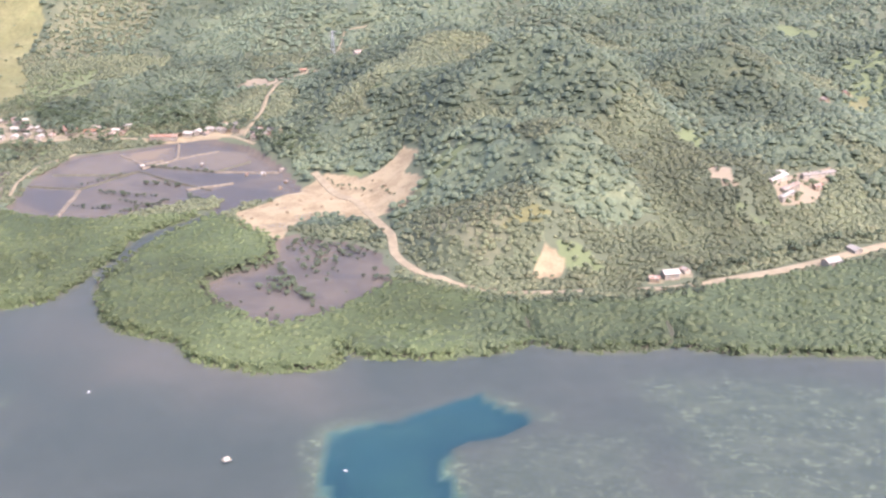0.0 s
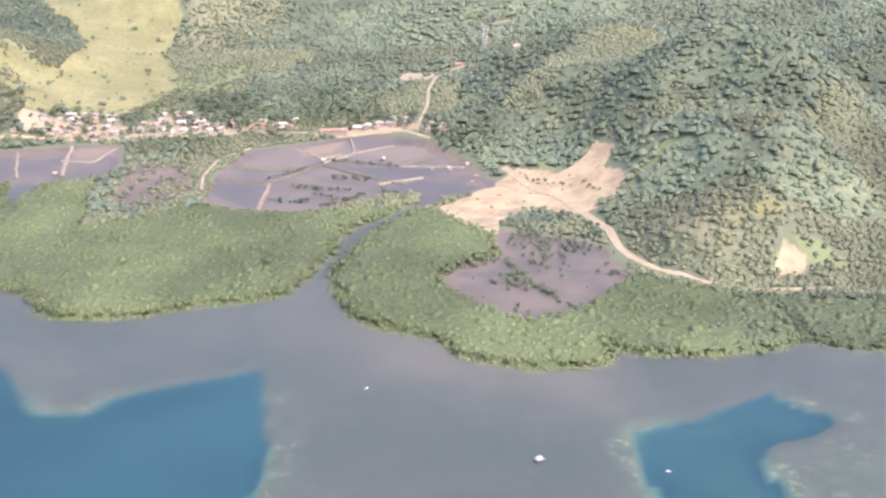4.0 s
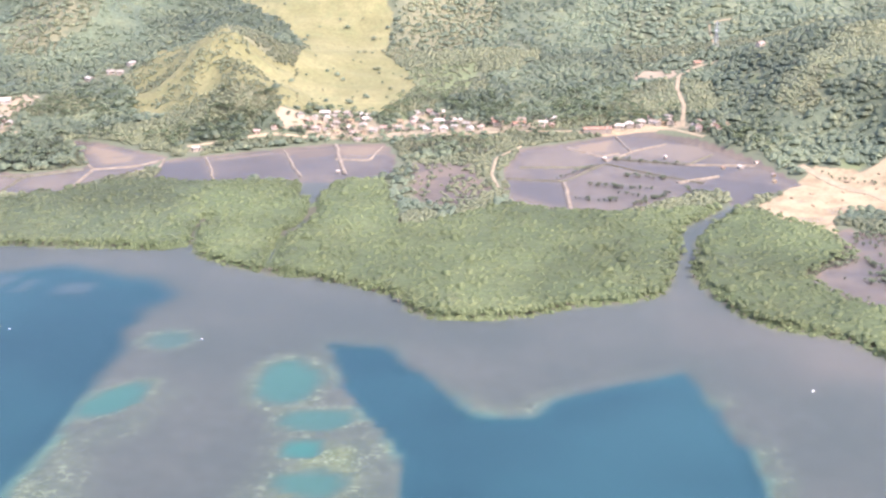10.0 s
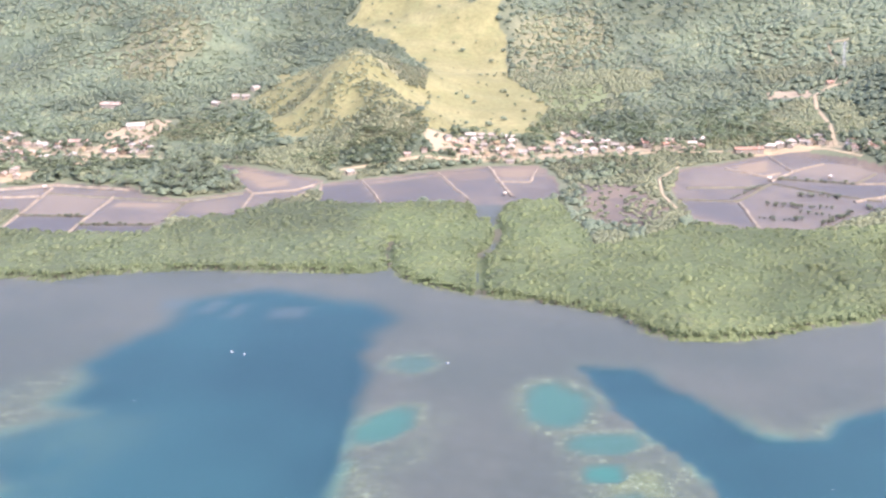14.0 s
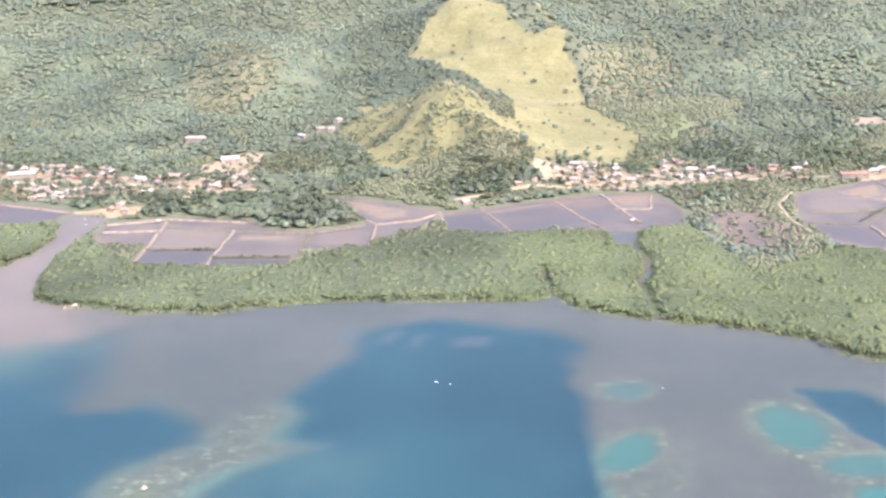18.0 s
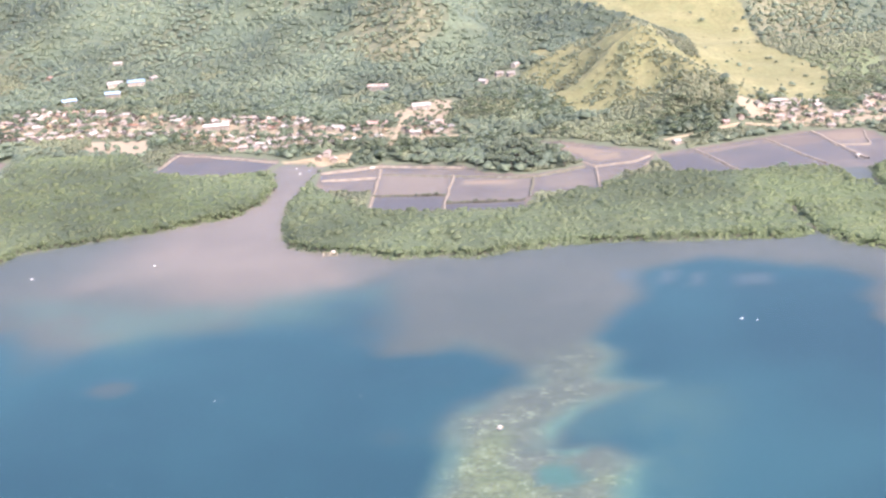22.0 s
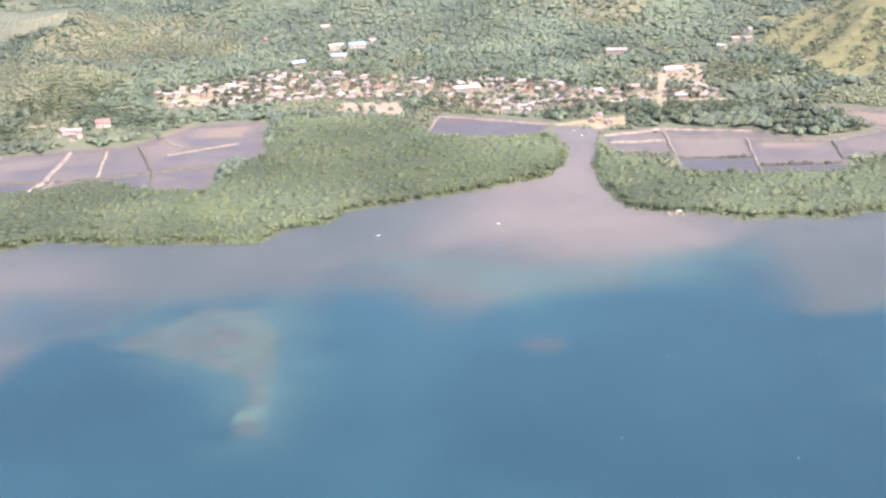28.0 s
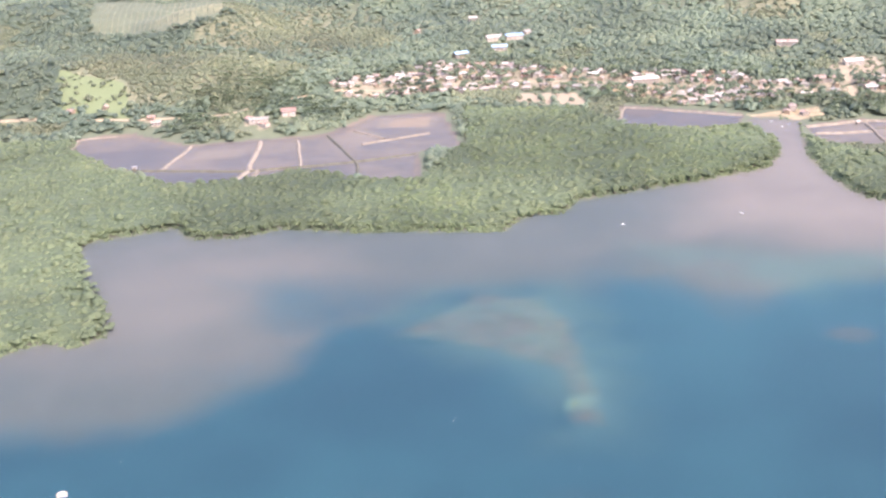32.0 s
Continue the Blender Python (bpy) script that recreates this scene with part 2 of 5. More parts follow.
M = {
    "ground": ground_material(),
    "water": water_material(),
    "forest": leafy("forest_leaves", (0.102, 0.136, 0.091), (0.141, 0.175, 0.105), (0.195, 0.215, 0.120), 0.016),
    "bush": leafy("bush_leaves", (0.122, 0.142, 0.083), (0.164, 0.181, 0.097), (0.216, 0.217, 0.118), 0.02),
    "mangrove": leafy("mangrove_leaves", (0.104, 0.136, 0.060), (0.129, 0.159, 0.069), (0.152, 0.177, 0.077), 0.014, 0.6, 0.25),
    "mangrove_deep": leafy("dark_mangrove_leaves", (0.095, 0.123, 0.063), (0.115, 0.142, 0.070), (0.138, 0.160, 0.077), 0.014, 0.6, 0.3),
    "palm": leafy("palm_leaves", (0.088, 0.120, 0.062), (0.126, 0.158, 0.080), (0.172, 0.188, 0.100)),
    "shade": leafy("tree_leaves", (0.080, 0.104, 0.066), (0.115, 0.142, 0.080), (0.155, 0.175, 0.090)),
    "crop": plain("crop_rows", (0.165, 0.172, 0.105), 0.9, vary=0.15, grain=0.3, dark=0.8),
    "spoil": plain("dug_earth", (0.26, 0.20, 0.125), 0.95, vary=0.4, grain=0.5),
    "bark": plain("bark", (0.20, 0.16, 0.12), 0.9),
    "dike": plain("dike_earth", (0.27, 0.225, 0.165), 0.95, grain=0.25, dark=0.6),
    "dark_dike": plain("weedy_dike", (0.15, 0.14, 0.095), 0.95, grain=0.25, dark=0.6),
    "road": plain("dirt_road", (0.325, 0.268, 0.172), 0.95, vary=0.05, grain=0.12, dark=0.8),
    "tin": roofing("tin_roof", (0.35, 0.315, 0.26), wear=0.6),
    "rust": roofing("rusty_roof", (0.40, 0.325, 0.265), wear=0.54),
    "white_roof": roofing("white_roof", (0.44, 0.405, 0.34), wear=0.68),
    "red_roof": roofing("red_roof", (0.32, 0.20, 0.155), wear=0.66),
    "blue_roof": roofing("blue_roof", (0.27, 0.40, 0.49), wear=0.75),
    "thatch": plain("thatch", (0.36, 0.28, 0.17), 0.95),
    "wall": plain("painted_wall", (0.43, 0.37, 0.295), 0.85, vary=0.6),
    "wood": plain("weathered_wood", (0.34, 0.26, 0.18), 0.9, vary=0.4),
    "glass": plain("dark_pane", (0.06, 0.07, 0.08), 0.15),
    "white": plain("white_paint", (0.80, 0.80, 0.78), 0.5, vary=0.1, dark=0.85),
    "steel": plain("galvanised_steel", (0.55, 0.56, 0.56), 0.5, 0.3),
    "bamboo": plain("bamboo", (0.48, 0.40, 0.26), 0.8),
    "blue_paint": plain("blue_paint", (0.16, 0.32, 0.52), 0.5),
}

# ---- the plan ----
SHORE_A = [(2600, 560), (900, 640), (450, 668), (330, 678), (267, 681), (238, 683), (211, 686), (177, 686), (154, 691), (145, 699), (127, 693), (92, 691), (65, 698), (56, 706), (52, 703), (34, 688), (6, 684), (-21, 682), (-45, 685), (-58, 691), (-62, 704), (-61, 674), (-81, 666), (-114, 667), (-136, 674), (-155, 687), (-164, 707), (-182, 716), (-203, 725), (-219, 743), (-231, 772)]
SHORE_B = [(-238, 808), (-234, 840), (-227, 858), (-225, 888), (-211, 920), (-196, 937), (-184, 962), (-189, 966), (-207, 943), (-224, 922), (-235, 900), (-241, 875), (-244, 846), (-253, 808)]
SHORE_C = [(-265, 781), (-284, 766), (-305, 761), (-326, 756), (-347, 742), (-368, 736), (-403, 737), (-425, 750), (-431, 772), (-458, 788), (-492, 808), (-515, 813), (-520, 816), (-550, 829), (-574, 846)]
SHORE_D = [(-588, 874), (-598, 866), (-622, 864), (-646, 866), (-679, 867), (-729, 870), (-756, 870), (-794, 863), (-819, 851), (-851, 859), (-881, 856), (-900, 871), (-933, 877), (-953, 893)]
SHORE_E = [(-961, 919), (-966, 976), (-963, 1022), (-958, 1060), (-950, 1105), (-964, 1121), (-986, 1123), (-995, 1095), (-984, 1048), (-987, 1006), (-1006, 970), (-1049, 948), (-1098, 924), (-1147, 903), (-1158, 875), (-1182, 872), (-1199, 843)]
SHORE_F = [(-1233, 843), (-1270, 848), (-1308, 851), (-1347, 861), (-1375, 844), (-1406, 843), (-1425, 880), (-1424, 868), (-1476, 841), (-1475, 821), (-1444, 750), (-1430, 727), (-1415, 682), (-1428, 669), (-1440, 677), (-1455, 668), (-1500, 640), (-1620, 600), (-1900, 560), (-2800, 500)]
SHORE = SHORE_A + SHORE_B + SHORE_C + SHORE_D + SHORE_E + SHORE_F
LAND = SHORE + [(-9000, 500), (-9000, 9000), (9000, 9000), (9000, 560)]
CREEKS = [([(-523, 800), (-525, 851), (-524, 894), (-515, 913), (-510, 940), (-515, 991)], 2.0), ([(141, 695), (144, 720), (144, 738)], 1.0), ([(56, 705), (55, 730), (53, 749)], 1.0), ([(-587, 866), (-591, 905), (-589, 931)], 1.2)]
BASIN = [(-532, 1030), (-502, 1031), (-512, 979), (-526, 983)]
PONDS = {
    "a": [(-163, 804), (-148, 825), (-121, 852), (-124, 896), (-114, 908), (-98, 896), (-72, 890), (-48, 868), (-35, 808), (-57, 778), (-80, 749), (-106, 733), (-124, 745), (-154, 783)],
    "b": [(-359, 998), (-361, 1064), (-344, 1134), (-298, 1154), (-256, 1183), (-219, 1182), (-182, 1151), (-144, 1087), (-120, 1022), (-170, 983), (-184, 958), (-186, 1006), (-220, 995), (-277, 944), (-331, 954), (-355, 973)],
    "c": [(-662, 1095), (-624, 1110), (-559, 1135), (-517, 1152), (-470, 1149), (-456, 1091), (-460, 1044), (-509, 1025), (-569, 1037), (-601, 1027), (-657, 1035)],
    "d": [(-765, 1161), (-740, 1155), (-663, 1107), (-680, 1052), (-705, 1042), (-722, 997), (-772, 1000), (-771, 1052), (-726, 1060), (-719, 1072)],
    "e": [(-949, 1089), (-897, 1104), (-827, 1087), (-810, 1062), (-769, 1048), (-721, 1074), (-734, 1007), (-777, 994), (-784, 954), (-845, 954), (-901, 965), (-900, 1021), (-943, 1027)],
    "f": [(-1100, 1119), (-1091, 1182), (-1037, 1158), (-992, 1136), (-1000, 1102), (-1023, 1083), (-1072, 1091)],
    "g": [(-1565, 1078), (-1571, 1124), (-1527, 1130), (-1466, 1088), (-1410, 1099), (-1349, 1111), (-1316, 1174), (-1254, 1176), (-1233, 1055), (-1267, 1051), (-1264, 962), (-1305, 966), (-1352, 999), (-1396, 976), (-1451, 967), (-1509, 1018)],
}
DIKES = [
    [(-361, 1042), (-312, 1032), (-274, 1087), (-227, 1048), (-198, 1028)], [(-348, 1075), (-282, 1075)], [(-302, 1140), (-275, 1109), (-260, 1122)],
    [(-256, 1177), (-246, 1126), (-273, 1094)], [(-246, 1126), (-212, 1152)], [(-312, 1029), (-311, 955)], [(-265, 1102), (-204, 1083), (-176, 1116)],
    [(-204, 1083), (-145, 1080)], [(-219, 1029), (-183, 1048)],
]
DIKES_2 = [
    [(-626, 1106), (-603, 1029)], [(-561, 1131), (-533, 1046)], [(-515, 1152), (-497, 1053)], [(-471, 1145), (-480, 1097), (-510, 1102)], [(-662, 1097), (-661, 1037)],
    [(-764, 1159), (-718, 1068), (-681, 1080), (-663, 1101)], [(-717, 1065), (-722, 999)], [(-662, 1097), (-682, 1050)], [(-948, 1087), (-897, 1101), (-827, 1084)], [(-896, 1074), (-836, 1059), (-773, 1044), (-727, 1069)],
    [(-898, 1090), (-901, 965)], [(-900, 1011), (-842, 1005)], [(-836, 1062), (-845, 954)], [(-841, 983), (-781, 981)], [(-770, 1044), (-777, 989)],
    [(-901, 964), (-845, 951), (-784, 951)], [(-946, 1063), (-901, 1065)],
]
DIKES_3 = [
    [(-1100, 1117), (-1090, 1176), (-1037, 1154), (-992, 1132)], [(-1514, 1019), (-1402, 1005), (-1321, 1020), (-1235, 1054)], [(-1462, 1089), (-1470, 1012)],
    [(-1404, 1097), (-1398, 1006), (-1404, 975)], [(-1373, 1097), (-1357, 1011)], [(-1348, 1109), (-1316, 1024), (-1305, 968)], [(-1316, 1076), (-1261, 1107)],
    [(-1328, 1122), (-1298, 1093)], [(-1564, 1076), (-1570, 1122), (-1527, 1132)], [(-1392, 975), (-1391, 1006)],
]
DEEP = {
    "one": ([(-59, 526), (-62, 578), (-55, 593), (-32, 609), (-4, 625), (18, 637), (37, 620), (50, 606), (35, 591), (17, 585), (2, 574), (-1, 554), (4, 526), (9, 470), (20, 200), (-40, 200), (-51, 471)], 5),
    "two": ([(-469, 710), (-433, 703), (-409, 664), (-384, 616), (-351, 611), (-331, 639), (-297, 657), (-263, 668), (-259, 625), (-251, 583), (-251, 534), (-252, 481), (-255, 200), (-390, 200), (-403, 478), (-420, 574), (-439, 610), (-453, 649)], 10),
    "three": ([(-720, 790), (-726, 814), (-674, 837), (-587, 810), (-573, 778), (-590, 751), (-591, 700), (-591, 642), (-593, 579), (-597, 521), (-600, 200), (-768, 200), (-768, 474), (-760, 538), (-755, 565), (-768, 577), (-787, 573), (-796, 580), (-788, 605), (-768, 628), (-735, 646), (-758, 658), (-746, 683), (-758, 712)], 18),
    "four": ([(-907, 758), (-898, 712), (-873, 698), (-831, 709), (-797, 676), (-797, 651), (-815, 636), (-835, 621), (-841, 580), (-851, 529), (-859, 479), (-880, 200), (-1200, 200), (-1120, 652), (-1068, 722), (-1025, 752), (-968, 760)], 20),
    "five": ([(-874, 836), (-945, 786), (-993, 747), (-1053, 732), (-1099, 774), (-1150, 769), (-1163, 742), (-1183, 753), (-1235, 738), (-1263, 722), (-1303, 702), (-1322, 656), (-1344, 624), (-1378, 602), (-1440, 584), (-1600, 510), (-2600, 350), (-2600, 100), (-870, 100)], 38),
}
REEF = [(-1261, 686), (-1237, 712), (-1215, 739), (-1179, 734), (-1159, 692), (-1157, 648), (-1150, 572), (-1173, 577), (-1175, 634), (-1206, 657), (-1238, 673)]
POOLS = [(-562, 709, 15, 12, 0.45, 0), (-574, 629, 12, 24, 0.8, -35), (-484, 652, 19, 28, 0.75, 0), (-462, 609, 20, 12, 0.7, 12), (-464, 577, 11, 9, 1.0, 0), (-457, 544, 17, 13, 0.7, 0), (-789, 555, 11, 11, 0.7, 0)]
CORALS = [
    ([(105, 656), (172, 663), (256, 647), (340, 600), (300, 300), (116, 300), (124, 582)], 0.6),
    ([(0, 560), (40, 590), (110, 600), (120, 300), (20, 300)], 0.4),
    ([(-481, 588), (-439, 598), (-421, 593), (-422, 562), (-418, 536), (-412, 484), (-405, 300), (-491, 300), (-491, 533), (-480, 550)], 1.0),
    ([(-589, 578), (-566, 606), (-543, 642), (-549, 603), (-568, 573), (-559, 531), (-553, 479), (-553, 300), (-597, 300), (-606, 545)], 0.9),
    ([(-812, 640), (-790, 690), (-745, 715), (-725, 650), (-770, 625), (-790, 600), (-795, 570), (-735, 572), (-735, 523), (-745, 474), (-760, 300), (-880, 300), (-868, 479), (-852, 569), (-842, 615)], 1.0),
]
PLUMES = [([(-930, 1130), (-925, 900), (-880, 850), (-900, 810), (-1000, 800), (-1080, 820), (-1060, 960), (-1015, 1010), (-1005, 1135)], 42, 0.95), ([(-1500, 850), (-1300, 830), (-1270, 740), (-1330, 640), (-1450, 660)], 45, 0.5), ([(-140, 690), (-60, 690), (-60, 640), (-200, 640), (-260, 720), (-240, 800)], 30, 0.45)]
PALE = [(-726, 809, 6, 9), (-700, 807, 5, 9), (-682, 801, 4, 9), (-648, 796, 10, 8)]
FIELD = [(-1643, 1432), (-1550, 1389), (-1500, 1401), (-1532, 1590), (-1690, 1610)]
TEALS = [([(-1123, 815), (-1080, 800), (-1019, 786), (-966, 796), (-880, 812), (-880, 758), (-987, 752), (-1029, 728), (-1067, 753), (-1116, 776)], 0.6), ([(-1270, 705), (-1235, 752), (-1165, 750), (-1140, 695), (-1138, 600), (-1146, 562), (-1178, 562), (-1186, 630), (-1222, 646)], 0.5), ([(-790, 600), (-735, 650), (-700, 640), (-720, 560), (-745, 520)], 0.4)]
BACK = [(-9000, 1150), (-1700, 1150), (-1570, 1132), (-1470, 1095), (-1350, 1118), (-1310, 1180), (-1240, 1185), (-1090, 1190), (-970, 1130), (-900, 1105), (-770, 1162), (-655, 1118), (-560, 1145), (-470, 1165), (-360, 1150), (-250, 1190), (-120, 1040), (-60, 960), (0, 808), (150, 802), (350, 880), (9000, 900)]
INNER = [(-9000, 1110), (-1570, 1110), (-1510, 1015), (-1450, 965), (-1400, 972), (-1350, 995), (-1300, 962), (-1262, 962), (-1232, 1060), (-1245, 1185), (-1130, 1170), (-1095, 1100), (-1000, 1090), (-962, 1085), (-945, 1025), (-900, 965), (-845, 952), (-780, 952), (-735, 1000), (-660, 1033), (-600, 1025), (-460, 1030), (-437, 905), (-360, 965), (-280, 942), (-190, 960), (-130, 915), (-60, 870), (-30, 806), (60, 765), (130, 770), (180, 790), (250, 815), (350, 860), (9000, 900)]
HILLS = [
    (35, 1010, 45, 60, 33), (235, 945, 60, 60, 26), (10, 1110, 45, 60, 31), (-780, 1660, 60, 60, 25), (-1390, 1120, 50, 40, 14), (60, 865, 60, 45, 36), (100, 950, 55, 60, 57), (140, 1070, 70, 70, 69), (90, 1160, 70, 70, 72), (10, 1320, 110, 90, 43),
    (290, 1240, 90, 90, 48), (330, 1050, 80, 90, 26), (-60, 1190, 60, 70, 33), (-280, 1680, 150, 110, 24), (-90, 1620, 120, 100, 19),
]
HILLS_2 = [
    (-648, 1300, 50, 55, 43), (-640, 1370, 70, 60, 36), (-720, 1370, 50, 45, 13), (-600, 1220, 50, 50, 38), (-640, 1560, 90, 90, 26), (-500, 1620, 70, 70, 41), (-580, 1740, 120, 90, 68),
    (-860, 1530, 60, 60, 33), (-900, 1620, 90, 80, 34), (-1070, 1700, 120, 90, 24), (-1300, 1700, 130, 110, 19), (-1500, 1420, 80, 80, 31), (-1440, 1260, 80, 80, 21), (-1620, 1260, 100, 100, 29), (-1700, 1500, 150, 120, 30),
]
GRASS = [
    [(-701, 1635), (-676, 1665), (-676, 1712), (-646, 1725), (-612, 1850), (-590, 1850), (-588, 1730), (-566, 1717), (-560, 1682), (-531, 1616), (-516, 1625), (-517, 1690), (-526, 1730), (-516, 1725), (-502, 1655), (-496, 1604), (-503, 1583), (-490, 1557), (-491, 1501), (-488, 1440), (-462, 1385), (-451, 1330), (-475, 1237), (-531, 1221), (-558, 1198), (-574, 1209), (-586, 1326), (-590, 1440), (-615, 1508), (-635, 1539), (-662, 1561)],
    [(-651, 1314), (-623, 1318), (-584, 1343), (-543, 1224), (-574, 1191), (-591, 1212), (-636, 1276), (-676, 1318)],
    [(-761, 1443), (-730, 1454), (-715, 1352), (-744, 1366)],
]
KNOLL = [(-705, 1400), (-640, 1335), (-575, 1215), (-600, 1180), (-660, 1178), (-735, 1225), (-770, 1350)]
LUSH = [
    [(-464, 1389), (-388, 1415), (-393, 1302), (-447, 1304)], [(-1629, 1236), (-1554, 1219), (-1528, 1156), (-1604, 1170)], [(82, 837), (105, 837), (118, 815), (87, 816)],
    [(198, 1037), (234, 1066), (219, 1012), (198, 1007)], [(434, 1352), (513, 1425), (428, 1168), (390, 1165)], [(-470, 1235), (-425, 1250), (-410, 1215), (-455, 1200)], [(-1205, 1345), (-1165, 1350), (-1160, 1380), (-1200, 1385)],
]
SCRUB = [
    [(-476, 1561), (-433, 1627), (-395, 1594), (-429, 1458), (-488, 1400), (-489, 1471)], [(-479, 1574), (-383, 1701), (-359, 1545), (-423, 1437), (-480, 1442)], [(-950, 1534), (-928, 1775), (-852, 1505), (-877, 1433), (-938, 1422)], [(-18, 925), (67, 879), (39, 817), (-17, 872)],
    [(-700, 1420), (-590, 1330), (-580, 1190), (-660, 1170), (-760, 1330)], [(-1480, 1180), (-1380, 1330), (-1250, 1480), (-1420, 1560), (-1650, 1400), (-1600, 1170)], [(-445, 1090), (-390, 1085), (-370, 1010), (-400, 955), (-437, 980)],
]
BARE = [
    [(-171, 962), (-145, 992), (-103, 1056), (-69, 1037), (-68, 994), (-48, 946), (-73, 947), (-95, 954), (-117, 934), (-121, 900), (-134, 903), (-161, 934)],
    [(-78, 1028), (-50, 1042), (-32, 1066), (-18, 1040), (-30, 1017), (-15, 984), (-25, 948), (-39, 947), (-54, 950)],
    [(64, 808), (76, 838), (88, 821), (83, 806)],
    [(-991, 1131), (-925, 1140), (-930, 1115), (-950, 1104), (-960, 1122), (-985, 1124)], [(-257, 1196), (-205, 1200), (-205, 1184), (-290, 1180), (-296, 1190)],
]
TAN = [[(40, 847), (68, 868), (86, 857), (67, 846), (58, 837)], [(403, 1211), (436, 1240), (419, 1180), (394, 1170)]]
REDSOIL = [[(-225, 1335), (-180, 1330), (-172, 1362), (-215, 1372)], [(206, 977), (229, 953), (232, 919), (214, 926)], [(258, 930), (285, 972), (322, 988), (314, 965), (290, 921), (257, 907)], [(-893, 1247), (-857, 1292), (-835, 1285), (-842, 1231), (-862, 1163), (-880, 1165)], [(-1195, 1225), (-1130, 1222), (-1120, 1180), (-1180, 1190)], [(-576, 1190), (-555, 1200), (-548, 1178), (-569, 1170)]]
PANS = [
    ([(-898, 1012), (-843, 1008), (-838, 1058), (-897, 1082)], 0.75), ([(-830, 1030), (-785, 1026), (-782, 1040), (-828, 1048)], 1.0), ([(-942, 1066), (-905, 1068), (-904, 1086), (-942, 1082)], 0.6),
    ([(-250, 1130), (-215, 1155), (-180, 1148), (-178, 1118), (-205, 1090)], 0.7), ([(-300, 1112), (-262, 1125), (-258, 1170), (-296, 1150)], 1.0), ([(-345, 1080), (-290, 1080), (-285, 1108), (-335, 1125)], 0.6),
    ([(-555, 1118), (-520, 1140), (-512, 1110), (-545, 1100)], 0.9), ([(-620, 1095), (-570, 1118), (-568, 1128), (-618, 1106)], 0.9), ([(-505, 1105), (-480, 1102), (-475, 1142), (-510, 1148)], 0.8),
    ([(-755, 1150), (-735, 1150), (-690, 1115), (-690, 1092), (-715, 1080)], 0.9), ([(-1310, 1130), (-1258, 1125), (-1256, 1172), (-1312, 1168)], 0.9), ([(-1455, 1072), (-1412, 1078), (-1412, 1050), (-1455, 1040)], 0.8),
    ([(-1345, 1095), (-1325, 1140), (-1300, 1110), (-1318, 1070)], 0.6), ([(-765, 1045), (-728, 1055), (-726, 1010), (-765, 1010)], 0.5),
]
CELLS = [
    ([(-900, 966), (-845, 955), (-843, 1003), (-899, 1009)], 0.9), ([(-843, 955), (-785, 953), (-782, 979), (-842, 981)], 0.9), ([(-660, 1040), (-606, 1032), (-628, 1100), (-661, 1090)], 0.9), ([(-600, 1032), (-535, 1045), (-560, 1120), (-622, 1095)], 0.6),
    ([(-358, 1000), (-314, 960), (-313, 1028), (-360, 1038)], 0.7), ([(-220, 1000), (-185, 960), (-130, 1022), (-185, 1045)], 0.8), ([(-270, 1085), (-200, 1035), (-150, 1075), (-205, 1080)], 0.7), ([(-1510, 1018), (-1400, 1003), (-1396, 980), (-1450, 970)], 0.8),
    ([(-1400, 1003), (-1320, 1018), (-1305, 970), (-1352, 1002)], 0.6), ([(-1100, 1119), (-1091, 1182), (-992, 1136), (-1000, 1102), (-1023, 1083)], 0.7), ([(-1465, 1085), (-1565, 1078), (-1510, 1022), (-1470, 1015)], 0.6), ([(-535, 1048), (-500, 1055), (-512, 1140), (-556, 1125)], 0.5),
]
HOMES = [(-948, 1132), (-803, 1347), (-786, 1368), (-768, 1388), (-774, 1362), (-1386, 1140), (-1405, 1120), (-1418, 1128), (-1505, 1140), (-1512, 1152), (160, 812), (148, 806), (172, 820), (280, 836), (305, 862), (-152, 1368), (-90, 1352), (-1170, 1440), (-1230, 1520), (-1290, 1450), (-1184, 1418), (-1200, 1378), (-1206, 1412), (-1240, 1352), (-912, 1334), (-640, 1126), (410, 1235), (375, 1190)]
TALLS = [(-890, 1150), (-880, 1090), (-800, 1055), (-740, 1075), (-735, 1120), (-790, 1165)]
VILLAGES = [
    ([(-559, 1195), (-500, 1242), (-474, 1205), (-428, 1252), (-398, 1218), (-365, 1201), (-310, 1226), (-308, 1189), (-385, 1170), (-448, 1168), (-500, 1158), (-547, 1155)], 56),
    ([(-295, 1195), (-251, 1208), (-201, 1222), (-150, 1165), (-177, 1156), (-215, 1188), (-284, 1184)], 20),
    ([(-1364, 1223), (-1338, 1264), (-1286, 1300), (-1269, 1328), (-1197, 1320), (-1136, 1293), (-1077, 1273), (-988, 1247), (-934, 1205), (-893, 1205), (-845, 1215), (-828, 1180), (-875, 1166), (-925, 1170), (-951, 1159), (-1028, 1166), (-1060, 1189), (-1128, 1233), (-1192, 1235), (-1246, 1230), (-1310, 1217), (-1346, 1198)], 225),
]
